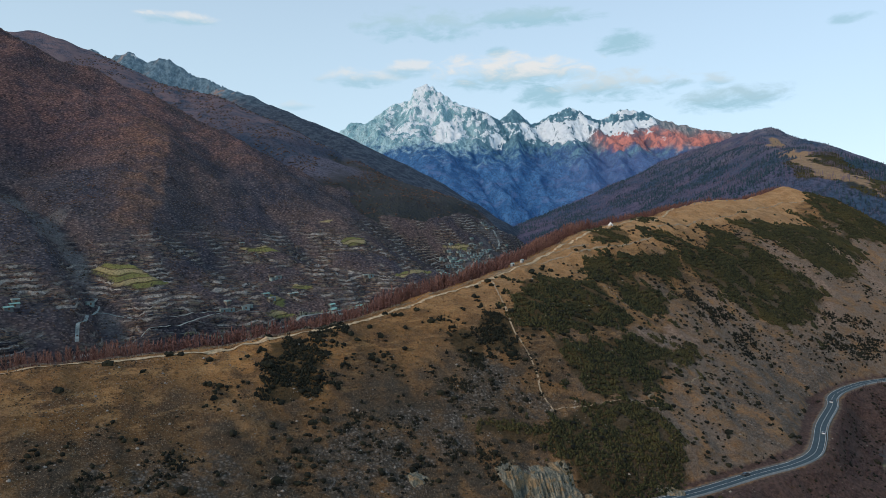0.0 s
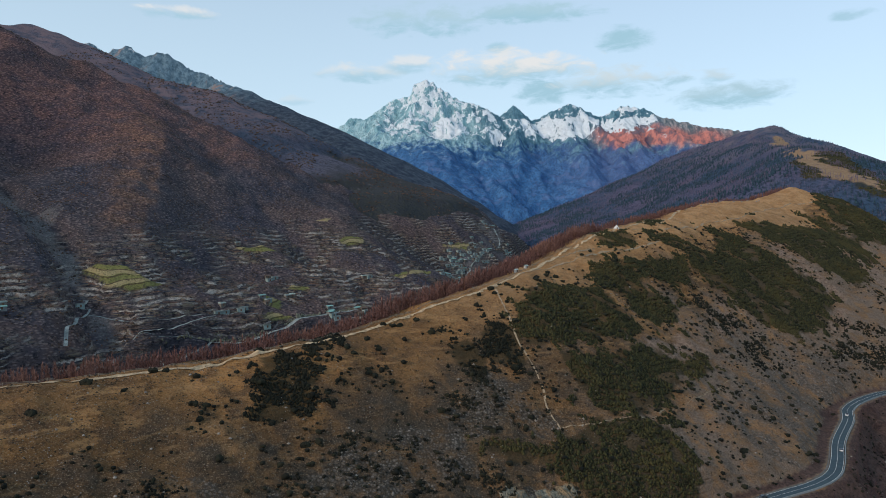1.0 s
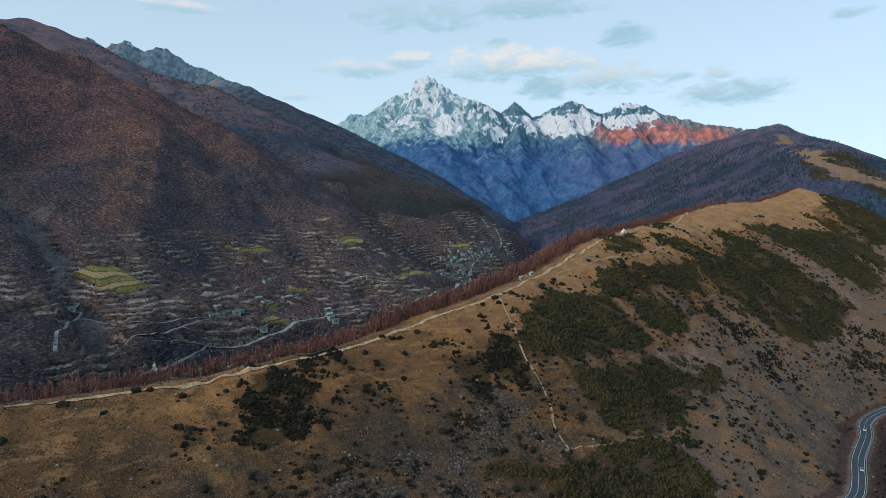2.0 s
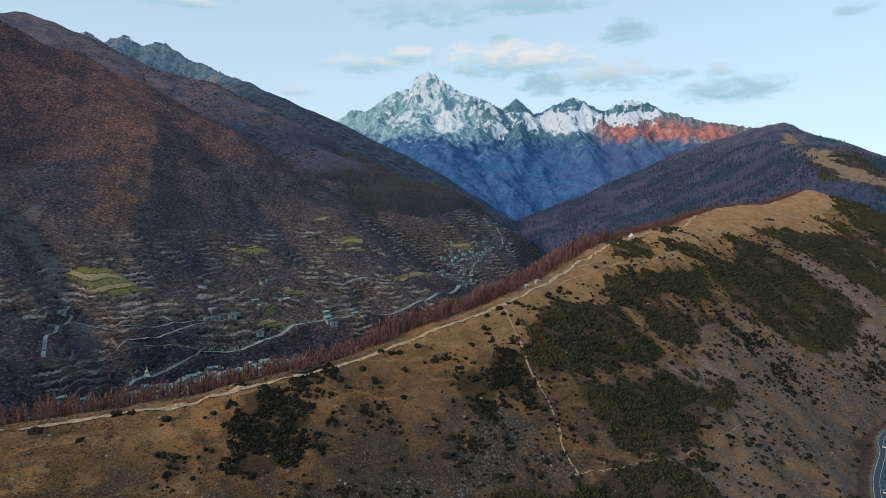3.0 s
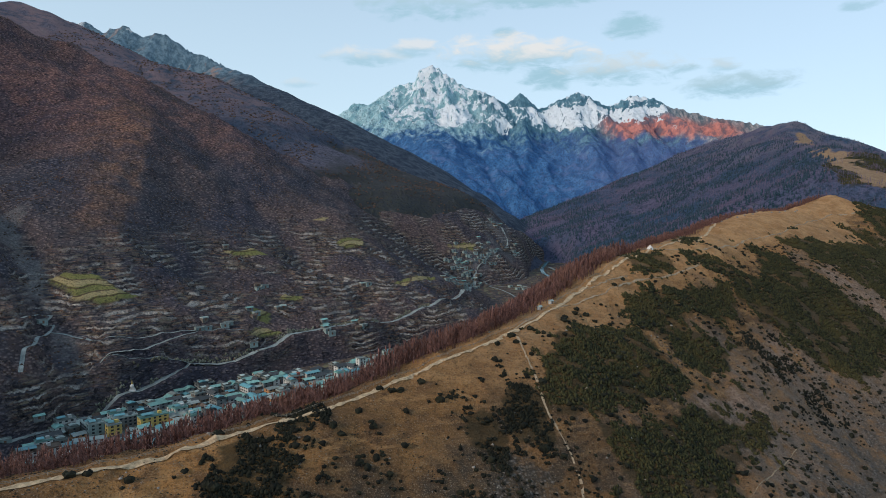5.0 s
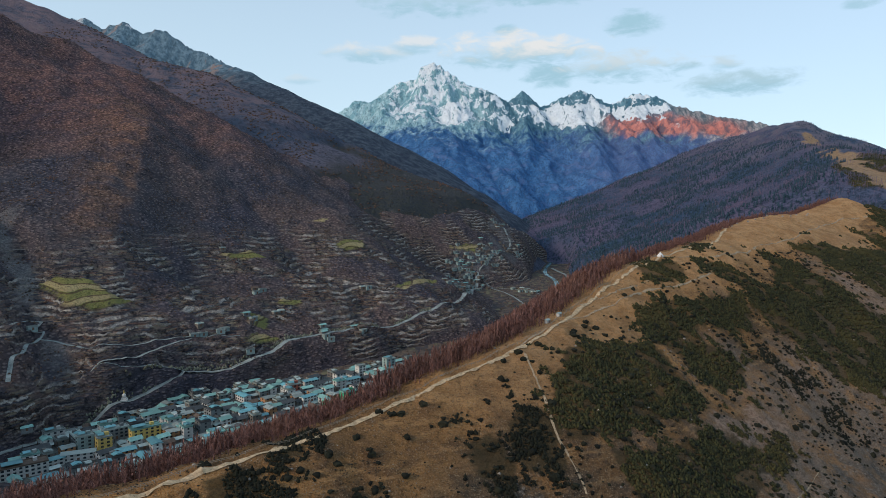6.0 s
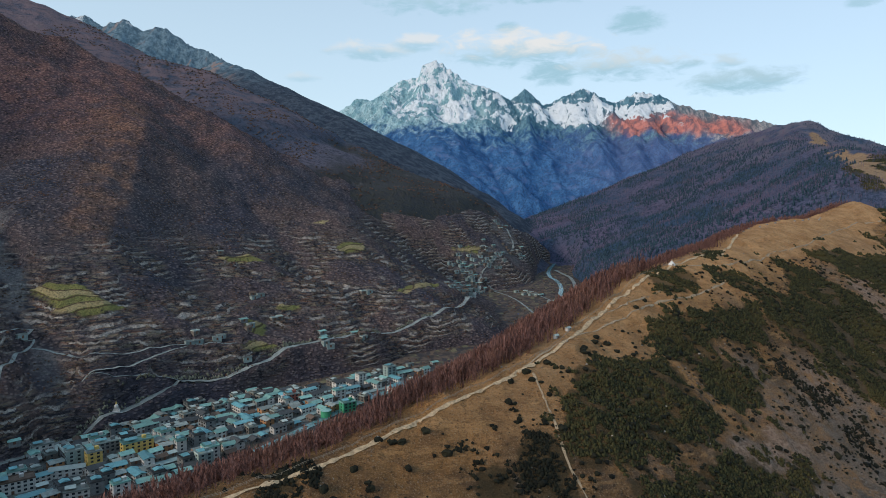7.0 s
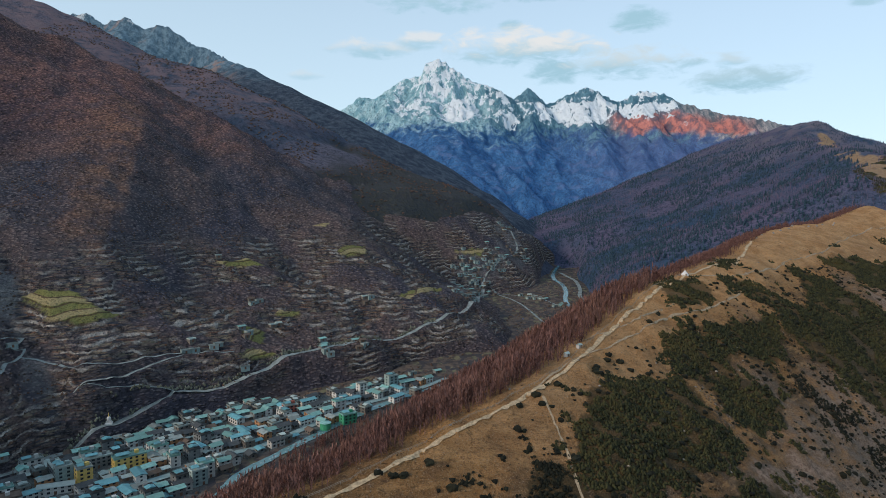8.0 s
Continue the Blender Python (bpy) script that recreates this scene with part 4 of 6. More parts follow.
cover = ease(Z + 60 * fbm(X, Y, 160, 3, 66), 520, 620) * (0.03 + 0.11 * ease(X, -420, -200) + 0.14 * ease(X, 330, 150) * ease(X, -480, -250)) + 0.30 * ease(Z, 800, 930)
for sx, sz, rx, rz, amount in SNOWFIELDS:
    cover = np.maximum(cover, amount * ease(((X + 40 * fbm(X, Y, 90, 3, 67) - sx) / rx) ** 2 + ((Z + 40 * fbm(X, Y, 90, 3, 68) - sz) / rz) ** 2, 1.6, 0.3))
mask(snow, "snow", cover - 0.5 * ease(X, 1330, 1450))
# where the red evening glow is painted, below the eastern peaks
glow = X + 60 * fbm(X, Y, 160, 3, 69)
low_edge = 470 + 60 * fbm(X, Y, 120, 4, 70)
mask(snow, "heath_or_glow", ease(Z, low_edge, low_edge + 60) * ease(Z + 50 * fbm(X, Y, 110, 3, 68), 690 - 0.06 * np.abs(glow - 1300), 620 - 0.06 * np.abs(glow - 1300)) * ease(glow, 830, 980) * ease(glow, 1950, 1700))
side, _ = sheet("distant_mountain", np.arange(1800, 2700, 15.0), np.arange(3100, 3900, 15.0), side_height, M_CRAG, "distant grey mountain", "mountain")
# unseen range added behind the viewpoint, too low to shade the valley
west, _ = sheet("western_mountains", np.arange(-3600, 1800, 60.0), np.arange(-3300, -900, 60.0), west_height, M_DARK, "unseen mountain range added in the west, below the sun", "mountain")


def top_height(x, y):
    """The highest ground at a place of the valley."""
    x, y = np.asarray(x, float), np.asarray(y, float)
    return np.maximum.reduce([floor_height(x, y), near_height(x, y), left_height(x, y).reshape(np.shape(x)), hill_height(x, y), dark_height(x, y)])


# ---------------------------------------------------------------- plants and stones
rng = np.random.default_rng(4)
CREST_LINE = [(q[0], q[1]) for q in NEAR]


def lump(subdiv, rough, squash=0.8, seed=1):
    """An uneven clump: points and triangles."""
    bm = bmesh.new()
    bmesh.ops.create_icosphere(bm, subdivisions=subdiv, radius=1.0)
    r = np.random.default_rng(seed)
    pts = np.array([v.co[:] for v in bm.verts])
    tris = np.array([[v.index for v in f.verts] for f in bm.faces])
    bm.free()
    pts = pts * (1 + rough * (r.random((len(pts), 1)) - 0.5))
    pts[:, 2] = pts[:, 2] * squash + 0.35 * squash
    return pts, tris


def larch(seed, blades=20):
    """A leafless larch one metre high: a thin tapered stem and fine rising twigs."""
    r = np.random.default_rng(seed)
    pts, tris = [], []
    for a in (0, 2.1, 4.2):
        pts.append((0.012 * math.cos(a), 0.012 * math.sin(a), -0.05))
    pts.append((0, 0, 1.0))
    tris += [(0, 1, 3), (1, 2, 3), (2, 0, 3)]
    for k in range(blades):
        h = 0.10 + 0.74 * (k + r.random()) / blades
        a = r.random() * 6.283
        reach = (0.05 + 0.15 * (1 - h) ** 0.8) * (0.7 + 0.6 * r.random())
        c, s, w = math.cos(a), math.sin(a), 0.018 + 0.014 * r.random()
        n = len(pts)
        pts += [(-s * w, c * w, h - 0.02), (s * w, -c * w, h), (c * reach, s * reach, h + 0.14 + 0.10 * r.random())]
        tris += [(n, n + 1, n + 2)]
    return np.array(pts), np.array(tris)


def conifer(seed):
    """A spruce one metre high: a stem and four ragged skirts of boughs."""
    r = np.random.default_rng(seed)
    pts, tris = [(0, 0, -0.05), (0.015, 0, 0.3), (-0.015, 0.01, 0.3)], [(0, 1, 2)]
    for lo, hi, rad in ((0.12, 0.52, 0.2), (0.34, 0.7, 0.155), (0.56, 0.86, 0.11), (0.76, 1.0, 0.06)):
        n = len(pts)
        pts.append((0.01 * r.random(), 0.01 * r.random(), hi))
        m = 7
        for k in range(m):
            a, q = 6.283 * (k + 0.4 * r.random()) / m, rad * (0.6 + 0.7 * r.random())
            pts.append((q * math.cos(a), q * math.sin(a), lo + 0.06 * (r.random() - 0.5)))
        tris += [(n, n + 1 + k, n + 1 + (k + 1) % m) for k in range(m)]
    return np.array(pts), np.array(tris)


def scatter(name, bases, x, y, z, size, tall, material, label, category, kind="stuff", tilt=0.0):
    """Many copies of a few shapes joined in one mesh: size is their width, tall their height, against the shape's own."""
    allp, allt, base = [], [], 0
    pick = rng.integers(0, len(bases), len(x))
    for k, (pts, tris) in enumerate(bases):
        who = np.nonzero(pick == k)[0]
        if not len(who):
            continue
        a = rng.random(len(who)) * 6.283
        c, s = np.cos(a)[:, None], np.sin(a)[:, None]
        w, t = size[who][:, None], tall[who][:, None]
        px = (pts[None, :, 0] * c - pts[None, :, 1] * s) * w + x[who][:, None] + tilt * pts[None, :, 2] * t * (rng.random((len(who), 1)) - 0.5)
        py = (pts[None, :, 0] * s + pts[None, :, 1] * c) * w + y[who][:, None]
        pz = pts[None, :, 2] * t + z[who][:, None]
        allp.append(np.stack([px, py, pz], 2).reshape(-1, 3))
        allt.append((tris[None] + (np.arange(len(who)) * len(pts))[:, None, None] + base).reshape(-1, 3))
        base += len(who) * len(pts)
    ps, ts = np.concatenate(allp), np.concatenate(allt)
    me = bpy.data.meshes.new(name)
    me.vertices.add(len(ps))
    me.vertices.foreach_set("co", ps.ravel())
    me.loops.add(ts.size)
    me.loops.foreach_set("vertex_index", ts.ravel().astype(np.int32))
    me.polygons.add(len(ts))
    me.polygons.foreach_set("loop_start", np.arange(0, ts.size, 3, dtype=np.int32))
    me.update(calc_edges=True)
    me.materials.append(material)
    return tagged(new(name, me), label, category, kind=kind)


def strewn(n, x0, x1, y0, y1):
    return rng.uniform(x0, x1, n), rng.uniform(y0, y1, n)


LUMPS = [lump(1, 0.75, 0.85, k) for k in range(5)]


def low_lump(seed):
    """A clump of few faces for far scrub and small stones."""
    r = np.random.default_rng(seed)
    g = (1 + 5 ** 0.5) / 2
    pts = np.array([(-1, g, 0), (1, g, 0), (-1, -g, 0), (1, -g, 0), (0, -1, g), (0, 1, g), (0, -1, -g), (0, 1, -g), (g, 0, -1), (g, 0, 1), (-g, 0, -1), (-g, 0, 1)], float) / 1.9
    tris = np.array([(0, 11, 5), (0, 5, 1), (0, 1, 7), (0, 7, 10), (0, 10, 11), (1, 5, 9), (5, 11, 4), (11, 10, 2), (10, 7, 6), (7, 1, 8), (3, 9, 4), (3, 4, 2), (3, 2, 6), (3, 6, 8), (3, 8, 9), (4, 9, 5), (2, 4, 11), (6, 2, 10), (8, 6, 7), (9, 8, 1)])
    return pts * (1 + 0.6 * (r.random((12, 1)) - 0.5)), tris


def sprig(seed):
    """A pointed evergreen tuft of eight faces."""
    r = np.random.default_rng(seed)
    ring = [(math.cos(1.571 * k) * (0.7 + 0.6 * r.random()), math.sin(1.571 * k) * (0.7 + 0.6 * r.random()), 0.35 * r.random()) for k in range(4)]
    pts = np.array(ring + [(0.5 * (r.random() - 0.5), 0.5 * (r.random() - 0.5), 0.9 + 0.5 * r.random()), (0, 0, -0.5)])
    tris = np.array([(k, (k + 1) % 4, 4) for k in range(4)] + [((k + 1) % 4, k, 5) for k in range(4)])
    return pts, tris


SPRIGS = [sprig(80 + k) for k in range(6)]
GRITS = [low_lump(60 + k) for k in range(4)]

# thickets of evergreen shrubs, one body of growth for each stand
for poly in THICKETS + OPEN_THICKETS:
    loose = poly in OPEN_THICKETS
    xs, ys = [p[0] for p in poly], [p[1] for p in poly]
    area = (max(xs) - min(xs) + 16) * (max(ys) - min(ys) + 16)
    x, y = strewn(int(area / (1.5 if loose else 0.62)), min(xs) - 8, max(xs) + 8, min(ys) - 8, max(ys) + 8)
    core = patches([poly], x, y, 12, 14, 3) > 0.5
    gap = fbm(x, y, 15, 3, 91)
    keep = (core & (gap > (-0.05 if loose else -0.26))) | (~core & (patches([poly], x, y, 46, 12, 13) > 0.5) & (gap > 0.16))
    x, y = x[keep], y[keep]
    far = np.clip((y - 250) / 500, 0, 1)
    w = rng.uniform(0.35, 0.95, len(x)) * (1 + 0.25 * far)
    scatter("evergreen_thicket", SPRIGS, x, y, near_height(x, y) - 0.1, w, w * rng.uniform(0.9, 1.6, len(x)), M_JUNIPER if max(xs) < 45 or loose else M_SHRUB, "dense dark-green evergreen thicket on the grassy slope", "thicket")

# loose undergrowth between the stands and on the rocky ground
x, y = strewn(24000, -160, 470, 200, 800)
d = fbm(x, y, 40, 3, 92) + 0.5 * fbm(x, y, 12, 2, 93)
front = crest(x, y, NEAR, 14) - near_height(x, y)
along = polyline(x, y, [(q[0], q[1]) for q in NEAR])
keep = (d > np.where(x < -70, 0.2, np.where(x < 60, -0.02, 0.07))) & (along > 26) & (inside([(q[0], q[1]) for q in NEAR[1:]] + [(800, 880), (800, 90), (-500, 90)], x, y)) & (polyline(x, y, ROAD) > 7)
keep &= ~(inside(MEADOW, x, y))
x, y = x[keep], y[keep]
w = rng.uniform(0.35, 1.05, len(x))
scatter("low_scrub", LUMPS[:3], x, y, near_height(x, y) - 0.15, w, w * rng.uniform(0.7, 1.2, len(x)), M_JUNIPER, "small dark juniper scrub scattered over the slope", "scrub")

# clumps of juniper that break up the edges of the stands
x, y = strewn(9000, -70, 420, 225, 720)
edge_zone = (patches(THICKETS + OPEN_THICKETS, x, y, 60, 26, 34) > 0.5) | (fbm(x, y, 34, 3, 35) > np.where((x > 10) & (x < 115) & (y > 365) & (y < 500), 0.02, 0.16))
keep = edge_zone & inside([(q[0], q[1]) for q in NEAR[1:]] + [(800, 880), (800, 90), (-500, 90)], x, y) & (polyline(x, y, CREST_LINE) > 13) & (polyline(x, y, ROAD) > 8) & ~inside(MEADOW, x, y) & (rng.random(len(x)) < 0.62)
x, y = x[keep], y[keep]
w = rng.uniform(0.6, 1.7, len(x))
scatter("juniper_scrub", LUMPS, x, y, near_height(x, y) - 0.2, w, w * rng.uniform(0.7, 1.1, len(x)), M_JUNIPER, "dark juniper clumps loosely spread over the slope", "scrub")

# tussocks and stones strewn over the pasture
x, y = strewn(11000, -200, 420, 170, 700)
keep = (fbm(x, y, 30, 3, 94) > -0.05) & (polyline(x, y, ROAD) > 6)
x, y = x[keep], y[keep]
w = rng.uniform(0.1, 0.34, len(x)) * np.where(rng.random(len(x)) < 0.06, 3.0, 1.0)
scatter("loose_stones", SPRIGS, x, y, near_height(x, y), w, w * 0.7, M_STONE, "pale stones strewn over the dry pasture", "stones")
x, y = strewn(11000, -260, 420, 150, 720)
keep = (fbm(x, y, 22, 3, 95) > 0.0) & (polyline(x, y, ROAD) > 6)
x, y = x[keep], y[keep]
w = rng.uniform(0.2, 0.6, len(x))
M_TUSSOCK = foliage("dry_tussock", (0.085, 0.058, 0.03), (0.19, 0.115, 0.05), (0.06, 0.045, 0.03), share=0.5)
scatter("dry_tussocks", SPRIGS, x, y, near_height(x, y) - 0.05, w, w * 0.55, M_TUSSOCK, "brown grass tussocks on the ridge", "grass")

# coarser tufts and boulders on the nearest pasture
x, y = strewn(14000, -210, 70, 170, 340)
keep = fbm(x, y, 14, 3, 37) > 0.02
x, y = x[keep], y[keep]
w = rng.uniform(0.22, 0.55, len(x))
scatter("heath_tufts", SPRIGS, x, y, near_height(x, y) - 0.05, w, w * 0.7, M_TUFT, "dark dwarf heath tufts on the stony pasture", "grass")
x, y = strewn(5000, -210, 70, 170, 340)
keep = fbm(x, y, 24, 3, 38) > 0.05
x, y = x[keep], y[keep]
w = rng.uniform(0.12, 0.3, len(x)) * np.where(rng.random(len(x)) < 0.08, 2.6, 1.0)
scatter("boulders", GRITS, x, y, near_height(x, y), w, w * 0.75, M_STONE, "pale boulders lying on the stony pasture", "boulders")

# single bushes: four shapes, each a thing of its own
BUSHES = []
for k in range(4):
    r = np.random.default_rng(200 + k)
    pts, tris, base = [], [], 0
    for j in range(7):
        p, q = lump(1, 0.7, 0.9, 300 + 10 * k + j)
        s = 0.45 + 0.4 * r.random()
        a, d = r.random() * 6.283, 0.75 * r.random()
        pts.append(p * s + np.array((d * math.cos(a), d * math.sin(a), 0.25 * r.random())))
        tris.append(q + base)
        base += len(p)
    me = bpy.data.meshes.new("bush")
    me.from_pydata(np.concatenate(pts).tolist(), [], np.concatenate(tris).tolist())
    me.materials.append(M_JUNIPER)
    BUSHES.append(me)


def bush(x, y, size, tall=1.0):
    ob = tagged(new("bush", BUSHES[int(rng.integers(0, 4))]), "round dark-green juniper bush on dry grass", "bush", "bushes on the ridge")
    ob.matrix_world = pose(x, y, float(near_height(np.array(x), np.array(y))) - 0.25, 0, 0, rng.random() * 360) @ Matrix.Diagonal((size, size, size * tall, 1))


for x, y, s in [(-15, 368, 2.2), (-28, 361, 2.0), (-33, 361, 1.8), (-24, 361, 1.7), (-39, 346, 1.7), (-86, 318, 2.6), (-98, 272, 2.0), (-94, 273, 1.5), (-136, 266, 2.0), (-120, 285, 2.2), (-115, 287, 1.8),
                (-104, 290, 1.9), (-62, 340, 2.0), (-47, 333, 1.9), (-44, 331, 1.6), (-36, 322, 1.9), (-33, 321, 1.8), (-25, 322, 1.5), (38, 425, 1.9), (27, 413, 1.9), (20, 407, 1.7)]:
    bush(x, y, s)
count = 0
while count < 300:
    x, y = rng.uniform(-150, 330), rng.uniform(215, 640)
    belt = float(polyline(np.array(x), np.array(y), [(q[0], q[1]) for q in NEAR]))
    if not inside([(q[0], q[1]) for q in NEAR[1:]] + [(800, 880), (800, 90), (-500, 90)], np.array(x), np.array(y)) or belt < 9 or float(polyline(np.array(x), np.array(y), ROAD)) < 8:
        continue
    want = 0.5 + 1.2 * float(fbm(np.array(x), np.array(y), 55, 2, 96)) + (0.25 if 0 < x < 120 else 0) - (0.25 if inside(MEADOW, np.array(x), np.array(y)) else 0)
    if rng.random() < want:
        bush(x, y, rng.uniform(0.8, 2.1), rng.uniform(0.8, 1.2))
        count += 1

# leafless larches beyond the crest
LARCHES = [larch(400 + k) for k in range(5)]


def beyond_crest(n, lo, hi, x0, x1):
    """Places on the far flank of the ridge, between lo and hi metres from its crest."""
    x, y = strewn(n, x0, x1, 180, 960)
    line = [(q[0], q[1]) for q in NEAR]
    d = polyline(x, y, line)
    behind = ~inside(line[1:] + [(800, 880), (800, 90), (-500, 90)], x, y)
    keep = behind & (d > lo) & (d < hi) & (x < 470)
    return x[keep], y[keep], d[keep]


x, y, d = beyond_crest(105000, 5, 215, -330, 470)
keep = (fbm(x, y, 18, 2, 97) > -0.35) & ((near_height(x, y) > floor_height(x, y) - 1) | (inside([(q[0], q[1]) for q in NEAR[2:11]] + RIVER[11:], x, y) & (polyline(x, y, RIVER) > 6))) & (rng.random(len(x)) < np.clip(1.2 - d / 320, 0.3, 1))
x, y, d = x[keep], y[keep], d[keep]
t = rng.uniform(5.0, 8.0, len(x)) * np.where(x < -40, 1.05, 1.25) * (0.72 + 0.6 * ease(d, 4, 18)) * np.where(x > 130, 0.7, 1.0)
scatter("larch_wood", LARCHES, x, y, np.maximum(near_height(x, y), floor_height(x, y)) - 0.3, t * 0.95, t, M_LARCH, "leafless reddish larch wood on the far flank of the ridge", "wood")


def larch_tree(seed):
    pts, tris = larch(seed, 48)
    root = new("larch_tree")
    bm = bmesh.new()
    bmesh.ops.create_cone(bm, segments=6, radius1=0.018, radius2=0.004, depth=1.0, matrix=Matrix.Translation((0, 0, 0.46)))
    me = bpy.data.meshes.new("trunk")
    bm.to_mesh(me)
    bm.free()
    me.materials.append(M_BARK)
    new("trunk", me).parent = root
    me = bpy.data.meshes.new("crown")
    me.from_pydata(pts.tolist(), [], tris[3:].tolist())
    me.materials.append(M_LARCH)
    new("crown", me).parent = root
    return tagged(root, "leafless reddish-brown larch at the edge of the ridge path", "tree", "larches along the crest")


models = [larch_tree(500 + k) for k in range(4)]
x, y, d = beyond_crest(3000, 6, 15, -160, 330)
for k in range(min(len(x), 150)):
    h = rng.uniform(5.0, 8.5)
    m = pose(x[k], y[k], float(near_height(x[k:k + 1], y[k:k + 1])[0]) - 0.2, 0, 0, rng.random() * 360)
    ob = models[k] if k < 4 else copy_thing(models[k % 4], m)
    ob.matrix_basis = m @ Matrix.Diagonal((h, h, h, 1))

FAR_LARCHES = [larch(420 + k, 8) for k in range(4)]
# woods of the hill, scrub of the slopes across the valley
SPRUCES = [conifer(600 + k) for k in range(4)]
x, y = strewn(34000, 60, 950, 700, 2350)
z = hill_height(x, y)
meadow = patches(HILL_MEADOW, x, y, 60, 90, 12) > 0.5
grow = fbm(x, y, 120, 3, 98)
keep = (z > floor_height(x, y) + 3) & (z > near_height(x, y)) & ~meadow & (grow > -0.12) & ~(patches(HILL_THICKET, x, y, 30, 60, 13) > 0.5)
x, y, z = x[keep], y[keep], z[keep]
t = rng.uniform(4.0, 8, len(x)) * (1 - 0.5 * ease(z, 240, 330))
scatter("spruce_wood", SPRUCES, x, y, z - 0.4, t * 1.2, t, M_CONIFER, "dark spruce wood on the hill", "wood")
x, y = strewn(42000, 60, 800, 700, 2300)
z = hill_height(x, y)
keep = (z > floor_height(x, y) + 3) & (z > near_height(x, y)) & (fbm(x, y, 120, 3, 98) < 0.1) & ~(patches(HILL_MEADOW, x, y, 60, 90, 12) > 0.5)
x, y, z = x[keep], y[keep], z[keep]
t = rng.uniform(4.5, 8, len(x))
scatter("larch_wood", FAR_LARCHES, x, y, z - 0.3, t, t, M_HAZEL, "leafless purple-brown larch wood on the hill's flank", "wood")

x, y = strewn(52000, -1000, 120, 560, 1450)
z = left_height(x, y)
zone = terrace_zone(x, y)
clear = patches(LEFT_FIELDS, x, y, 5, 18, 8) > 0.5
keep = (z > floor_height(x, y) + 2) & (z > dark_height(x, y)) & (rng.random(len(x)) < np.where(zone > 0.4, 0.3, 0.9)) & ~clear & (polyline(x, y, TOWN_AXIS) > 60) & (fbm(x, y, 70, 3, 99) > -0.15)
x, y, z = x[keep], y[keep], z[keep]
w = rng.uniform(0.5, 1.35, len(x)) * np.where(zone[keep] > 0.4, 1.3, 1.0)
scatter("slope_scrub", SPRIGS, x, y, z, w, w * 0.8, M_SCRUB, "dark scrub dotted over the brown mountainside", "scrub")
x, y = strewn(9000, -900, 130, 1100, 1800)
z = dark_height(x, y)
keep = (z > floor_height(x, y) + 2) & (z > left_height(x, y)) & (fbm(x, y, 90, 3, 99) > -0.1)
x, y, z = x[keep], y[keep], z[keep]
w = rng.uniform(1.2, 3.0, len(x))
scatter("slope_scrub", SPRIGS, x, y, z, w, w * 0.8, M_SCRUB, "dark scrub on the shaded mountain shoulder", "scrub")
# dark thicket on the hill's shoulder
x, y = strewn(15000, 480, 740, 800, 1220)
z = hill_height(x, y)
keep = (patches(HILL_THICKET, x, y, 24, 60, 13) > 0.5) & ~(patches(HILL_MEADOW, x, y, 30, 40, 12) > 0.5) & (z > near_height(x, y) - 1) & (fbm(x, y, 25, 3, 91) > -0.2)
x, y, z = x[keep], y[keep], z[keep]
w = rng.uniform(0.8, 1.7, len(x))
scatter("evergreen_thicket", GRITS, x, y, z - 0.2, w, w * 1.1, M_SHRUB, "dark evergreen thicket on the shoulder of the hill", "thicket")
# brushwood below the road
x, y = strewn(6000, 90, 480, 200, 520)
z = np.maximum(near_height(x, y), floor_height(x, y))
d = polyline(x, y, ROAD)
keep = (z < ROAD_LEVEL) & (d > 7) & (fbm(x, y, 25, 2, 77) > -0.25)
x, y, z = x[keep], y[keep], z[keep]
w = rng.uniform(2.0, 4.0, len(x))
M_BRUSH = foliage("bare_brush", (0.055, 0.032, 0.036), (0.13, 0.085, 0.085), (0.09, 0.06, 0.05), share=0.3)
scatter("brushwood", LARCHES[:3], x, y, z - 0.2, w * 2.0, w, M_BRUSH, "leafless purple brushwood in the ravine beside the road", "brushwood")


# ---------------------------------------------------------------- roads, tracks, water
def smooth_line(line, step=3.0):
    """A polyline resampled along a smooth curve through its points."""
    p = np.array(line, float)
    out = []
    for k in range(len(p) - 1):
        a, b, c, d = p[max(k - 1, 0)], p[k], p[k + 1], p[min(k + 2, len(p) - 1)]
        n = max(2, int(np.hypot(*(c - b)) / step))
        for s in np.arange(n) / n:
            out.append(0.5 * (2 * b + (c - a) * s + (2 * a - 5 * b + 4 * c - d) * s * s + (3 * b - a - 3 * c + d) * s ** 3))
    return np.array(out + [p[-1]])


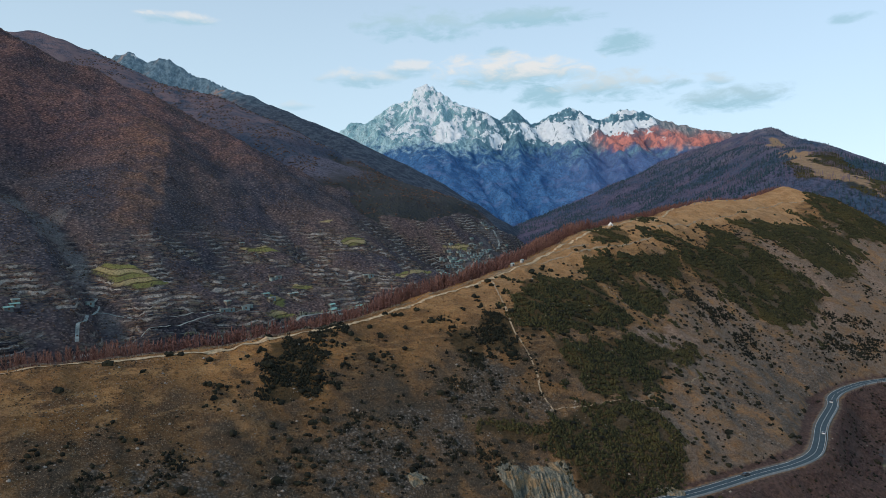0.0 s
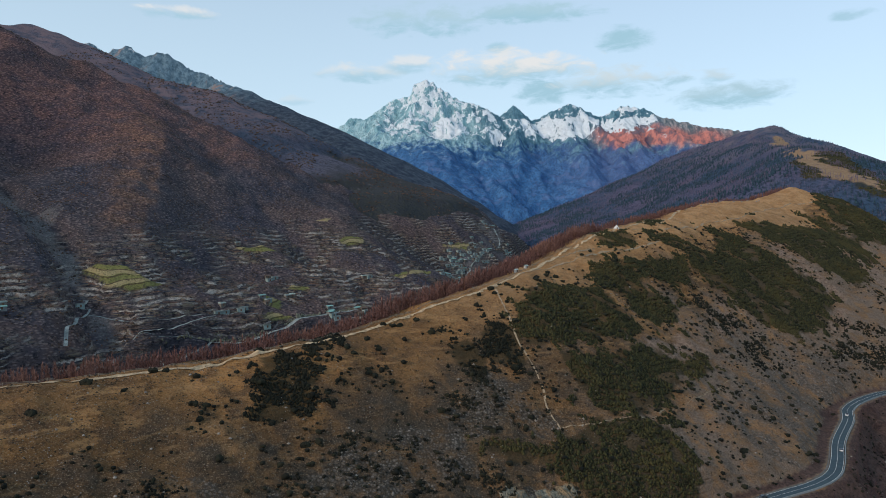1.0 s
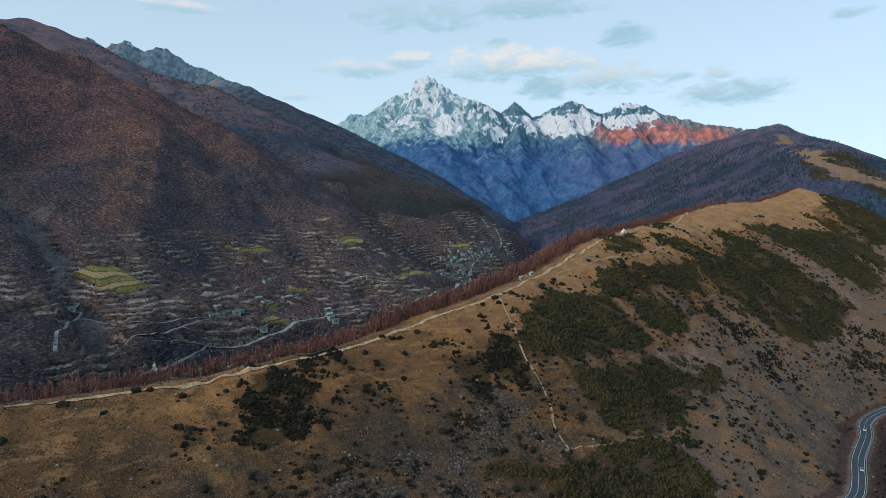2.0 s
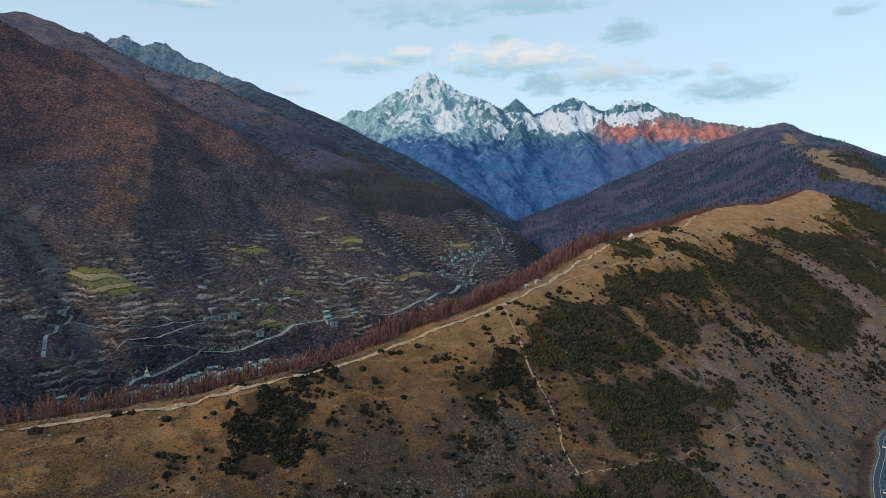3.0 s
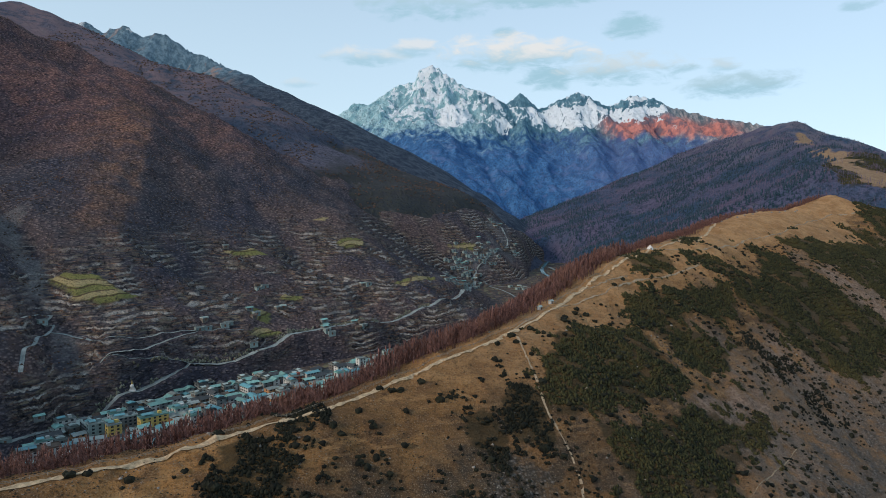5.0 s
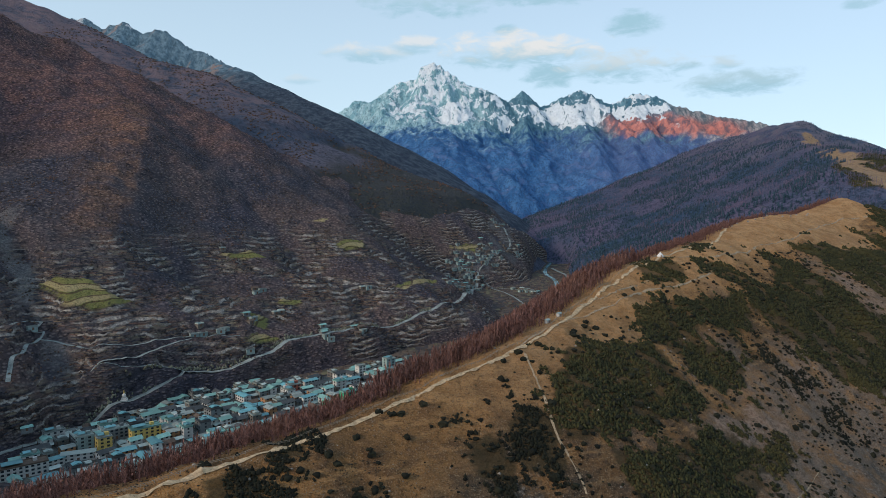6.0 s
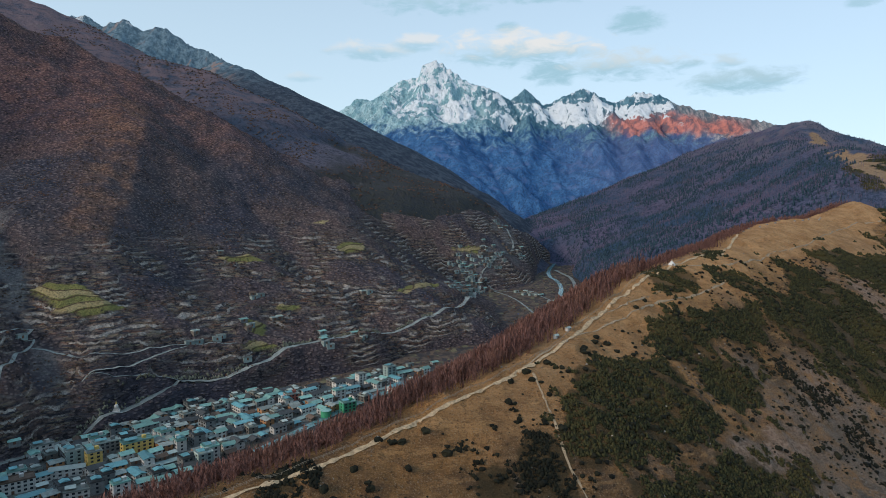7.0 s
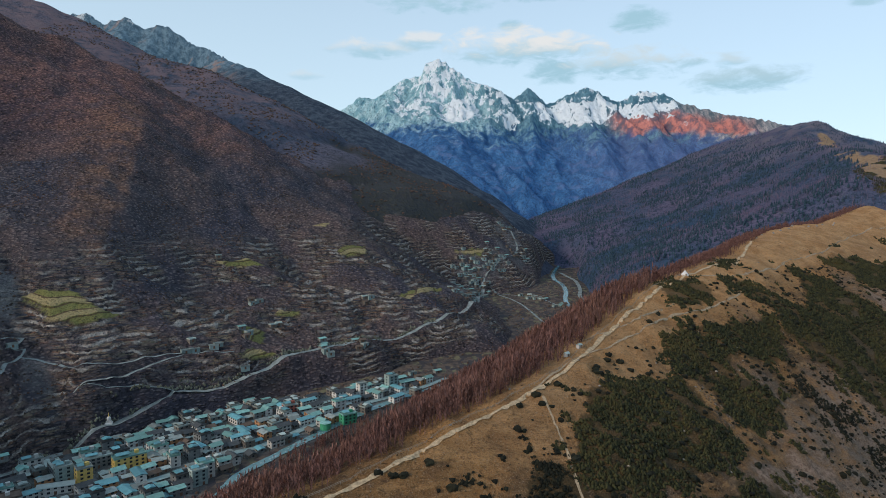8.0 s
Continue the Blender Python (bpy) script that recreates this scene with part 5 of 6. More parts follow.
def ribbon(name, line, width, height, material, lift, label, category, level=0.0, ragged=0.0, offset=0.0, thick=0.0, tag=True, flat=False):
    """A strip laid over the ground along a line. level: how far it is evened out along its way; thick: a wall of that height."""
    c = smooth_line(line, 2.5 if width < 4 else 3.5)
    d = np.gradient(c, axis=0)
    n = np.stack([-d[:, 1], d[:, 0]], 1) / np.maximum(np.hypot(d[:, 0], d[:, 1]), 1e-6)[:, None]
    c = c + n * offset
    w = width * (1 + ragged * (rng.random(len(c)) - 0.5)) / 2
    cols = [c - n * w[:, None], c - n * w[:, None] * 0.35, c + n * w[:, None] * 0.35, c + n * w[:, None]]
    zs = [height(q[:, 0], q[:, 1]) for q in cols]
    if flat:
        zs = [height(c[:, 0], c[:, 1])] * 4
    if level:
        k = int(level)
        mid = np.convolve(np.pad(np.maximum.reduce(zs), k, mode="edge"), np.ones(2 * k + 1) / (2 * k + 1), "valid")
        zs = [np.maximum(mid, z) if level > 3 else mid for z in zs]
    bm = bmesh.new()
    rows = []
    for i in range(len(c)):
        rows.append([bm.verts.new((q[i, 0], q[i, 1], z[i] + lift + thick)) for q, z in zip(cols, zs)])
        if thick:
            rows[-1] = [bm.verts.new((cols[0][i, 0], cols[0][i, 1], zs[0][i] - 0.5))] + rows[-1] + [bm.verts.new((cols[-1][i, 0], cols[-1][i, 1], zs[-1][i] - 0.5))]
    for a, b in zip(rows[:-1], rows[1:]):
        for k in range(len(a) - 1):
            bm.faces.new((a[k], a[k + 1], b[k + 1], b[k]))
    bmesh.ops.recalc_face_normals(bm, faces=bm.faces)
    me = bpy.data.meshes.new(name)
    bm.to_mesh(me)
    bm.free()
    me.materials.append(material)
    ob = new(name, me)
    return tagged(ob, label, category, kind="structure") if tag else ob


def at_level(z):
    return lambda x, y: np.full(np.shape(x), float(z))


def water(name, tint):
    t, b, m = surface(name, 0.12, 0.5)
    p = t.place()
    n = t.noise(p, 0.5, 4, 0.6)
    t.put(b.inputs["Base Color"], t.mix(t.ramp(n, 0.52, 0.72, 0.0, 0.7), tint, (0.42, 0.50, 0.50)))
    relief(t, b, n, 0.5, 0.4)
    return m


M_WATER = water("river_water", (0.12, 0.25, 0.26))
M_STREET = paint("town_street", (0.23, 0.32, 0.32), 0.8, 0.2, 0.3)

road = ribbon("road", ROAD, 6.4, at_level(ROAD_LEVEL), M_ASPHALT, 0.3, "two-lane asphalt road cut into the foot of the ridge", "road")
for off in (-2.9, 2.9):
    ribbon("road_marking", ROAD, 0.17, at_level(ROAD_LEVEL), M_LINE, 0.31, "white edge line on the asphalt road", "road marking", offset=off)
ribbon("road_marking", ROAD, 0.13, at_level(ROAD_LEVEL), M_LINE, 0.31, "white centre line on the asphalt road", "road marking")
ribbon("parapet", ROAD, 0.3, at_level(ROAD_LEVEL), M_CONCRETE, 0.25, "low concrete parapet on the valley side of the road", "parapet", offset=-3.7, thick=0.7)
ribbon("verge", ROAD, 0.8, at_level(ROAD_LEVEL), M_VERGE, 0.26, "dull gravel verge of the road", "verge", offset=3.9, ragged=0.6)

ribbon("valley_road", MAIN, 5.6, top_height, M_TRACK, 0.4, "pale valley road above the town", "road", ragged=0.45, flat=True)
for line in TRACKS + [[(46, 1195), (65, 1190), (95, 1120), (112, 1020), (128, 941)], [(46, 1204), (70, 1250), (100, 1300), (112, 1350), (95, 1400)], [(60, 1195), (100, 1178), (134, 1150), (155, 1100)]]:
    ribbon("mountain_track", line, 3.2, top_height, M_TRACK, 0.4, "narrow gravel track on the terraced slope", "track", flat=True)
ribbon("valley_road", [(200, 1400), (206, 1365), (214, 1310), (206, 1228), (196, 1180), (192, 1120), (170, 1010), (150, 958), (147, 883), (130, 800)], 6.0, lambda x, y: floor_height(x, y) + 1.0, M_TRACK, 0.6, "pale road at the foot of the wooded hill", "road", flat=True, level=2)
ribbon("river", RIVER, 7.0,
       lambda x, y: floor_height(x, y), M_WATER, 0.5, "shallow turquoise river along the town", "river", level=1, ragged=0.3)
ribbon("street", [(-262, 505), (-225, 530), (-190, 560), (-172, 585), (-140, 612), (-116, 645), (-85, 690), (-50, 722), (-10, 765)], 6.5, floor_height, M_STREET, 0.6, "grey-green main street of the town", "street", level=1)
ribbon("street", [(-255, 585), (-222, 605), (-190, 628), (-150, 662), (-110, 700)], 4.5, floor_height, M_STREET, 0.6, "narrow side street of the town", "street", level=1)
ribbon("stream", [(470, 420), (420, 400), (360, 385), (330, 365), (312, 335), (290, 300), (270, 250), (240, 190)], 3.5, lambda x, y: np.maximum(floor_height(x, y), near_height(x, y)), M_WATER, 0.4, "narrow white stream in the ravine", "stream", ragged=0.7)

# grey willows along the valley road
line = smooth_line(MAIN[2:17], 2.0)
x = np.repeat(line[:, 0], 4) + rng.normal(0, 1.0, 4 * len(line))
y = np.repeat(line[:, 1], 4) + rng.normal(0, 1.0, 4 * len(line))
x, y = x - 3.4, y + 3.4
keep = (polyline(x, y, MAIN) > 3.2) & (fbm(x, y, 30, 2, 39) > -0.15)
x, y = x[keep], y[keep]
w = rng.uniform(0.6, 1.5, len(x))
scatter("roadside_willows", SPRIGS, x, y, top_height(x, y) - 0.2, w, w * 1.5, M_WILLOW, "pale grey-green willow scrub along the valley road", "scrub")

CREST_XY = [(q[0], q[1]) for q in NEAR]
ribbon("footpath", CREST_XY[1:10] + [(150, 575), (190, 616), (240, 700)][1:], 1.9, near_height, M_PATH, 0.3, "pale trodden footpath along the crest", "path", offset=-2.0, ragged=1.0)
for line, w in (([(28, 420), (51, 452), (73, 475), (98, 500), (117, 520), (133, 530), (166, 559), (181, 574)], 1.0), ([(57, 478), (73, 488), (92, 504), (116, 528), (125, 536)], 0.8),
                ([(30, 412), (32, 403), (36, 382), (39, 367), (45, 354), (48, 341), (48, 333), (53, 322)], 0.95), ([(54, 323), (73, 329), (81, 333), (101, 342), (113, 353), (130, 368), (178, 422)], 0.35),
                ([(155, 582), (199, 605), (249, 657), (307, 707), (405, 814), (456, 839)], 1.1)):
    ribbon("footpath", line, w, near_height, M_TRAIL, 0.2, "narrow pale footpath on the dry slope", "path", ragged=1.1)

# ---------------------------------------------------------------- buildings
M_WALLS = {"white": paint("white_render", (0.66, 0.67, 0.64), 0.85, 0.2, 0.5, each=0.65), "grey": paint("grey_render", (0.23, 0.25, 0.25), 0.85, 0.25, 0.5, each=0.6), "yellow": paint("yellow_render", (0.66, 0.49, 0.16), 0.85, 0.15, 0.5),
           "orange": paint("orange_render", (0.46, 0.25, 0.13), 0.85, 0.2, 0.5, each=0.5), "stone": paint("rubble_wall", (0.19, 0.175, 0.155), 0.95, 0.4, 1.2, each=0.5), "red": paint("red_timber", (0.36, 0.12, 0.09), 0.8, 0.25, 0.8),
           "green": paint("green_netting", (0.06, 0.32, 0.18), 0.8, 0.25, 0.5), "teal": paint("pale_teal_render", (0.30, 0.40, 0.39), 0.85, 0.2, 0.5, each=0.6)}
M_ROOFS = {"blue": paint("blue_sheet_roof", (0.16, 0.42, 0.47), 0.45, 0.25, 0.4, 0.5, each=0.7), "teal": paint("teal_sheet_roof", (0.25, 0.50, 0.45), 0.5, 0.25, 0.4, 0.5, each=0.8), "grey": paint("grey_slab_roof", (0.31, 0.36, 0.34), 0.85, 0.3, 0.4, each=0.7),
           "dark": paint("slate_roof", (0.085, 0.095, 0.10), 0.7, 0.3, 0.5, each=0.4), "pale": paint("pale_sheet_roof", (0.48, 0.58, 0.55), 0.5, 0.25, 0.4, each=0.7), "brown": paint("timber_roof", (0.16, 0.12, 0.095), 0.9, 0.3, 0.5, each=0.5)}
M_GLASS = paint("window_glass", (0.03, 0.04, 0.05), 0.12, 0.3, 1.0, 0.6)
M_DOOR = paint("timber_door", (0.16, 0.09, 0.06), 0.7, 0.25, 1.0)


def box_mesh(name, w, d, h, material, bevel=0.0):
    bm = bmesh.new()
    bmesh.ops.create_cube(bm, size=1.0, matrix=Matrix.Translation((0, 0, h / 2)) @ Matrix.Diagonal((w, d, h, 1)))
    if bevel:
        bmesh.ops.bevel(bm, geom=bm.edges, offset=bevel, segments=1, affect="EDGES")
    me = bpy.data.meshes.new(name)
    bm.to_mesh(me)
    bm.free()
    me.materials.append(material)
    return me


def part(name, me, parent, m=None, label=""):
    ob = new(name, me)
    ob.parent = parent
    if m is not None:
        ob.matrix_basis = m
    return tagged(ob, label)


def wall_mesh(w, d, storeys, storey, material):
    """The body of a building with a plinth and a ledge at each floor."""
    bm = bmesh.new()
    h = storeys * storey
    bmesh.ops.create_cube(bm, size=1.0, matrix=Matrix.Translation((0, 0, h / 2 - 1)) @ Matrix.Diagonal((w, d, h + 2, 1)))
    for k in range(1, storeys + 1):
        bmesh.ops.create_cube(bm, size=1.0, matrix=Matrix.Translation((0, 0, k * storey - 0.12)) @ Matrix.Diagonal((w + 0.36, d + 0.36, 0.22, 1)))
    me = bpy.data.meshes.new("wall")
    bm.to_mesh(me)
    bm.free()
    me.materials.append(material)
    return me


def gable_mesh(w, d, rise, material, over=0.6):
    """A pitched roof with eaves and thickness; its ridge runs along the length."""
    bm = bmesh.new()
    a, b, t = w / 2 + over, d / 2 + over, 0.18
    ring = []
    for x in (-a, a):
        ring.append([bm.verts.new(q) for q in ((x, -b, -0.1), (x, 0, rise), (x, b, -0.1), (x, b, -0.1 - t), (x, 0, rise - t), (x, -b, -0.1 - t))])
    for k in range(6):
        bm.faces.new((ring[0][k], ring[0][(k + 1) % 6], ring[1][(k + 1) % 6], ring[1][k]))
    for r in ring:
        bm.faces.new((r[0], r[1], r[4], r[5]))
        bm.faces.new((r[1], r[2], r[3], r[4]))
        # gable wall under the roof
    for x in (-w / 2, w / 2):
        v = [bm.verts.new(q) for q in ((x, -d / 2, -0.3), (x, d / 2, -0.3), (x, 0, rise - 0.3))]
        bm.faces.new(v)
    bmesh.ops.recalc_face_normals(bm, faces=bm.faces)
    me = bpy.data.meshes.new("roof")
    bm.to_mesh(me)
    bm.free()
    me.materials.append(material)
    return me


def slab_mesh(w, d, material):
    """A flat roof with a parapet."""
    bm = bmesh.new()
    for x, y, sx, sy, z, sz in ((0, 0, w + 0.5, d + 0.5, 0.15, 0.3), (0, d / 2, w + 0.5, 0.3, 0.55, 0.8), (0, -d / 2, w + 0.5, 0.3, 0.55, 0.8), (w / 2, 0, 0.3, d, 0.55, 0.8), (-w / 2, 0, 0.3, d, 0.55, 0.8)):
        bmesh.ops.create_cube(bm, size=1.0, matrix=Matrix.Translation((x, y, z)) @ Matrix.Diagonal((sx, sy, sz, 1)))
    me = bpy.data.meshes.new("roof")
    bm.to_mesh(me)
    bm.free()
    me.materials.append(material)
    return me


WINDOWS = {}


def window_mesh(w, h):
    if (w, h) not in WINDOWS:
        WINDOWS[(w, h)] = box_mesh("window", w, 0.16, h, M_GLASS)
    return WINDOWS[(w, h)]


def building(w, d, storeys, wall, roof, style, label, category="building", name="building", group="town buildings", bay=3.2, ends=True):
    root = tagged(new(name), label, category, group)
    storey = 2.5
    top = storeys * storey
    part("wall", wall_mesh(w, d, storeys, storey, M_WALLS[wall]), root)
    if style == "flat":
        slab = part("roof", slab_mesh(w, d, M_ROOFS[roof]), root, pose(0, 0, top))
        if w > 8.5:
            part("stair_head", box_mesh("stair_head", 2.4, 2.4, 2.0, M_WALLS[wall]), slab, pose(w * 0.25, d * 0.12, 0.3))
            part("canopy", gable_mesh(w * 0.42, d * 0.7, 0.7, M_ROOFS["blue" if storeys > 2 else "pale"], 0.1), slab, pose(-w * 0.22, 0, 2.1), "sheet-metal canopy over the roof terrace")
    else:
        part("roof", gable_mesh(w, d, d * (0.3 if style == "gable" else 0.16), M_ROOFS[roof]), root, pose(0, 0, top))
    n = max(1, int((w - 1) / bay))
    for k in range(storeys):
        for i in range(n):
            x = (i - (n - 1) / 2) * (w - 1.2) / n
            for y, turn in ((-d / 2 - 0.03, 0), (d / 2 + 0.03, 180)):
                if not (k == 0 and i == n // 2 and turn == 0):
                    part("window", window_mesh(1.7, 1.6), root, pose(x, y, k * storey + 0.95, 0, 0, turn))
        if ends:
            m = max(1, int(d / 5))
            for i in range(m):
                y = (i - (m - 1) / 2) * (d - 1.2) / m
                part("window", window_mesh(1.3, 1.5), root, pose(-w / 2 - 0.03, y, k * storey + 0.95, 0, 0, 90))
    part("door", box_mesh("door", 1.6, 0.14, 2.3, M_DOOR), root, pose((n // 2 - (n - 1) / 2) * (w - 1.2) / n, -d / 2 - 0.04, 0))
    return root


def stand(ob, x, y, turn, z=None):
    ob.matrix_basis = pose(x, y, float(top_height(x, y)) if z is None else z, 0, 0, turn)
    return ob


PLACED = []


def put_up(ob, x, y, turn, room):
    PLACED.append((x, y, room))
    return stand(ob, x, y, turn, float(floor_height(np.array(float(x)), np.array(float(y)))))


# buildings that stand out in the town
put_up(building(20, 8, 3, "yellow", "teal", "flat", "long yellow four-storey block with a teal roof"), -222, 572, 42, 13)
put_up(building(9, 8, 4, "yellow", "grey", "flat", "yellow five-storey corner house with a flat roof"), -240, 549, 42, 8)
put_up(building(12, 8, 2, "orange", "blue", "low", "orange house under a bright blue sheet roof"), -221, 540, 40, 9)
put_up(building(27, 10, 3, "white", "brown", "flat", "long white school block with rows of windows and a brown roof"), -272, 512, 38, 15)
put_up(building(20, 7, 2, "white", "pale", "low", "long white three-storey building with a pale roof"), -250, 536, 24, 13)
put_up(building(14, 8, 2, "white", "grey", "flat", "low white building with a flat grey roof"), -228, 507, 30, 10)
put_up(building(10, 9, 4, "white", "teal", "flat", "tall white house with many windows by the street"), -167, 561, 40, 9)
put_up(building(10, 8, 5, "teal", "pale", "flat", "pale six-storey block at the far end of town"), -61, 738, 40, 10)
put_up(building(11, 8, 3, "red", "grey", "flat", "dark red house with white window bands"), -138, 672, 35, 10)
put_up(building(8, 7, 4, "white", "grey", "flat", "narrow white five-storey tower block"), -86, 722, 38, 9)
put_up(building(12, 8, 3, "green", "teal", "flat", "unfinished building wrapped in green netting"), -88, 655, 38, 10)
put_up(building(15, 8, 2, "grey", "dark", "gable", "grey building with a dark pitched roof"), -281, 540, 50, 11)

# a white stupa above the town, a green tank, sheds
stupa = tagged(new("stupa"), "small white stupa at the edge of the town", "stupa")
for nm, w, h, z in (("base", 5.0, 2.0, -0.5), ("step", 3.8, 1.0, 1.5), ("plinth", 2.8, 0.9, 2.5)):
    part(nm, box_mesh(nm, w, w, h, M_WALLS["white"], 0.1), stupa, pose(0, 0, z))
bm = bmesh.new()
bmesh.ops.create_uvsphere(bm, u_segments=14, v_segments=8, radius=1.5, matrix=Matrix.Translation((0, 0, 4.4)) @ Matrix.Diagonal((1, 1, 1.15, 1)))
dome = bpy.data.meshes.new("dome")
bm.to_mesh(dome)
bm.clear()
bmesh.ops.create_cone(bm, segments=10, cap_ends=True, radius1=0.55, radius2=0.1, depth=3.0, matrix=Matrix.Translation((0, 0, 7.4)))
spire = bpy.data.meshes.new("spire")
bm.to_mesh(spire)
bm.free()
dome.materials.append(M_WALLS["white"])
spire.materials.append(M_WALLS["yellow"])
part("dome", dome, stupa)
part("spire", spire, stupa, label="gilded spire")
stand(stupa, -258, 616, 20)
PLACED.append((-258, 616, 6))
tank = tagged(new("storage_tank"), "round green storage tank with a pale lid", "tank")
bm = bmesh.new()
bmesh.ops.create_cone(bm, segments=24, cap_ends=True, radius1=4.2, radius2=4.2, depth=6.0, matrix=Matrix.Translation((0, 0, 2.6)))
me = bpy.data.meshes.new("body")
bm.to_mesh(me)
bm.clear()
bmesh.ops.create_cone(bm, segments=24, cap_ends=True, radius1=4.5, radius2=0.6, depth=1.1, matrix=Matrix.Translation((0, 0, 6.1)))
lid = bpy.data.meshes.new("lid")
bm.to_mesh(lid)
bm.free()
me.materials.append(M_WALLS["green"])
lid.materials.append(M_ROOFS["teal"])
part("body", me, tank)
part("lid", lid, tank)
put_up(tank, -103, 640, 0, 6)

# the rest of the town: rows of houses along the valley
KINDS = [((13, 7, 3, "white", "grey", "flat"), "white three-storey house with a flat roof"), ((10, 6.5, 2, "grey", "teal", "low"), "grey house under a teal roof"),
         ((14, 6.5, 2, "white", "blue", "low"), "white house under a blue sheet roof"), ((7.5, 6, 1, "stone", "dark", "gable"), "stone house with a dark pitched roof"),
         ((10, 7.5, 4, "teal", "pale", "flat"), "pale teal four-storey house with a flat roof"), ((8.5, 6, 2, "white", "teal", "gable"), "small white house under a teal roof"),
         ((17, 6.5, 3, "grey", "pale", "flat"), "long grey block with a pale flat roof"), ((8, 5.5, 1, "stone", "brown", "gable"), "low stone house with a timber roof"),
         ((11, 8, 3, "grey", "dark", "flat"), "dark grey three-storey house with a flat roof"), ((10, 6.5, 3, "white", "teal", "flat"), "white house with a teal terrace roof"),
         ((8.5, 7, 2, "orange", "grey", "low"), "brown timber-fronted house under a grey roof"), ((9, 7, 2, "stone", "grey", "flat"), "grey stone house with a flat roof"),
         ((6, 5, 1, "stone", "pale", "low"), "small shed under a pale sheet roof"), ((6.5, 5, 1, "grey", "blue", "low"), "small grey shed under a blue sheet roof"), ((11, 6.5, 2, "white", "dark", "gable"), "white house with a dark roof")]
MODELS = [None] * len(KINDS)
STREETS = [[(-262, 505), (-225, 530), (-190, 560), (-172, 585), (-140, 612), (-116, 645), (-85, 690), (-50, 722), (-10, 765)], [(-255, 585), (-222, 605), (-190, 628), (-150, 662), (-110, 700)]]
for s in np.arange(0, 400, 7.6):
    for o in np.arange(-74, 76, 6.2):
        q = TOWN_AXIS[0]
        bx, by = -285 + 0.70 * s, 482 + 0.72 * s
        x, y = bx - 0.72 * o + rng.uniform(-1.8, 1.8), by + 0.70 * o + rng.uniform(-1.8, 1.8)
        k = int(rng.integers(0, len(KINDS)))
        while KINDS[k][0][2] > (4 if y < 590 else 2 if rng.random() < 0.8 else 3):
            k = int(rng.integers(0, len(KINDS)))
        room = KINDS[k][0][0] / 2
        if not inside(TOWN, np.array(x), np.array(y)) or any(math.hypot(x - a, y - b) < 0.64 * (room + r) for a, b, r in PLACED):
            continue
        if min(float(polyline(np.array(x), np.array(y), st)) for st in STREETS) < 6.0 or float(polyline(np.array(x), np.array(y), MAIN)) < 7 or rng.random() < 0.04 + 0.3 * (float(fbm(np.array(x), np.array(y), 45, 2, 78)) > 0.22):
            continue
        turn = 45 + rng.choice([0, 0, 90]) + rng.uniform(-7, 7)
        if MODELS[k] is None:
            MODELS[k] = put_up(building(*KINDS[k][0], KINDS[k][1]), x, y, turn, room)
        else:
            put_up(copy_thing(MODELS[k], pose(0, 0, 0)), x, y, turn, room)

# farmhouses on the terraces and the upper village
FARMS = [((7.5, 4.2, 1, "teal", "grey", "flat"), "pale farmhouse with a flat roof"), ((6, 4.5, 1, "stone", "brown", "gable"), "stone farmhouse with a timber roof"), ((7, 5, 1, "grey", "teal", "low"), "grey farmhouse under a teal sheet roof"),
         ((6, 4.5, 1, "stone", "pale", "flat"), "low stone barn with a pale roof")]
FMODELS = [None] * len(FARMS)


FARM_SITES = []


def farm(x, y, turn, k):
    if any(math.hypot(x - a, y - b) < 4.6 for a, b in FARM_SITES):
        return
    FARM_SITES.append((x, y))
    if FMODELS[k] is None:
        FMODELS[k] = building(*FARMS[k][0], FARMS[k][1], "house", "farmhouse", "farmhouses", 3.6, False)
        ob = FMODELS[k]
    else:
        ob = copy_thing(FMODELS[k], pose(0, 0, 0))
    stand(ob, x, y, turn)


HAMLETS = [(-206, 816, 5, 7), (-180, 781, 3, 5), (-194, 748, 5, 8), (-230, 698, 5, 6), (-213, 710, 4, 5), (-184, 706, 1, 2), (-129, 775, 4, 5), (-123, 762, 4, 6), (-94, 789, 6, 9), (-101, 890, 5, 6), (-262, 866, 2, 3), (-211, 955, 1, 2),
           (25, 1205, 60, 20), (35, 1185, 45, 18), (14, 1130, 14, 14), (5, 1000, 12, 12), (61, 1253, 26, 18), (75, 1275, 14, 18), (99, 1308, 8, 14), (90, 1388, 9, 12), (116, 1168, 14, 10), (134, 1150, 14, 10), (150, 1110, 12, 10), (128, 1330, 6, 12), (24, 1060, 5, 9), (-375, 577, 4, 6), (-343, 640, 2, 4)]
for hx, hy, n, spread in HAMLETS:
    for k in range(n):
        farm(hx + rng.normal(0, spread * 0.55), hy + rng.normal(0, spread * 0.7), 45 + rng.uniform(-20, 20), int(rng.choice([0, 0, 1, 2, 3])))
for x, y in ((-50, 755), (-38, 768), (-28, 772), (-44, 778), (-60, 770), (-20, 785), (-100, 735), (-128, 715), (-165, 697), (-270, 590), (-300, 560), (-305, 530)):
    farm(x, y, 40 + rng.uniform(-15, 15), int(rng.choice([0, 1, 2])))

# bare trees and shrubs between the houses
x, y = strewn(2600, -300, 0, 480, 780)
keep = (patches([TOWN], x, y, 18, 20, 7) > 0.5) & np.array([min(math.hypot(a - px, b - py) - r * 0.9 for px, py, r in PLACED) > 0 for a, b in zip(x, y)]) & (np.minimum.reduce([polyline(x, y, st) for st in STREETS]) > 4)
x, y = x[keep], y[keep]
t = rng.uniform(2.5, 6.0, len(x))
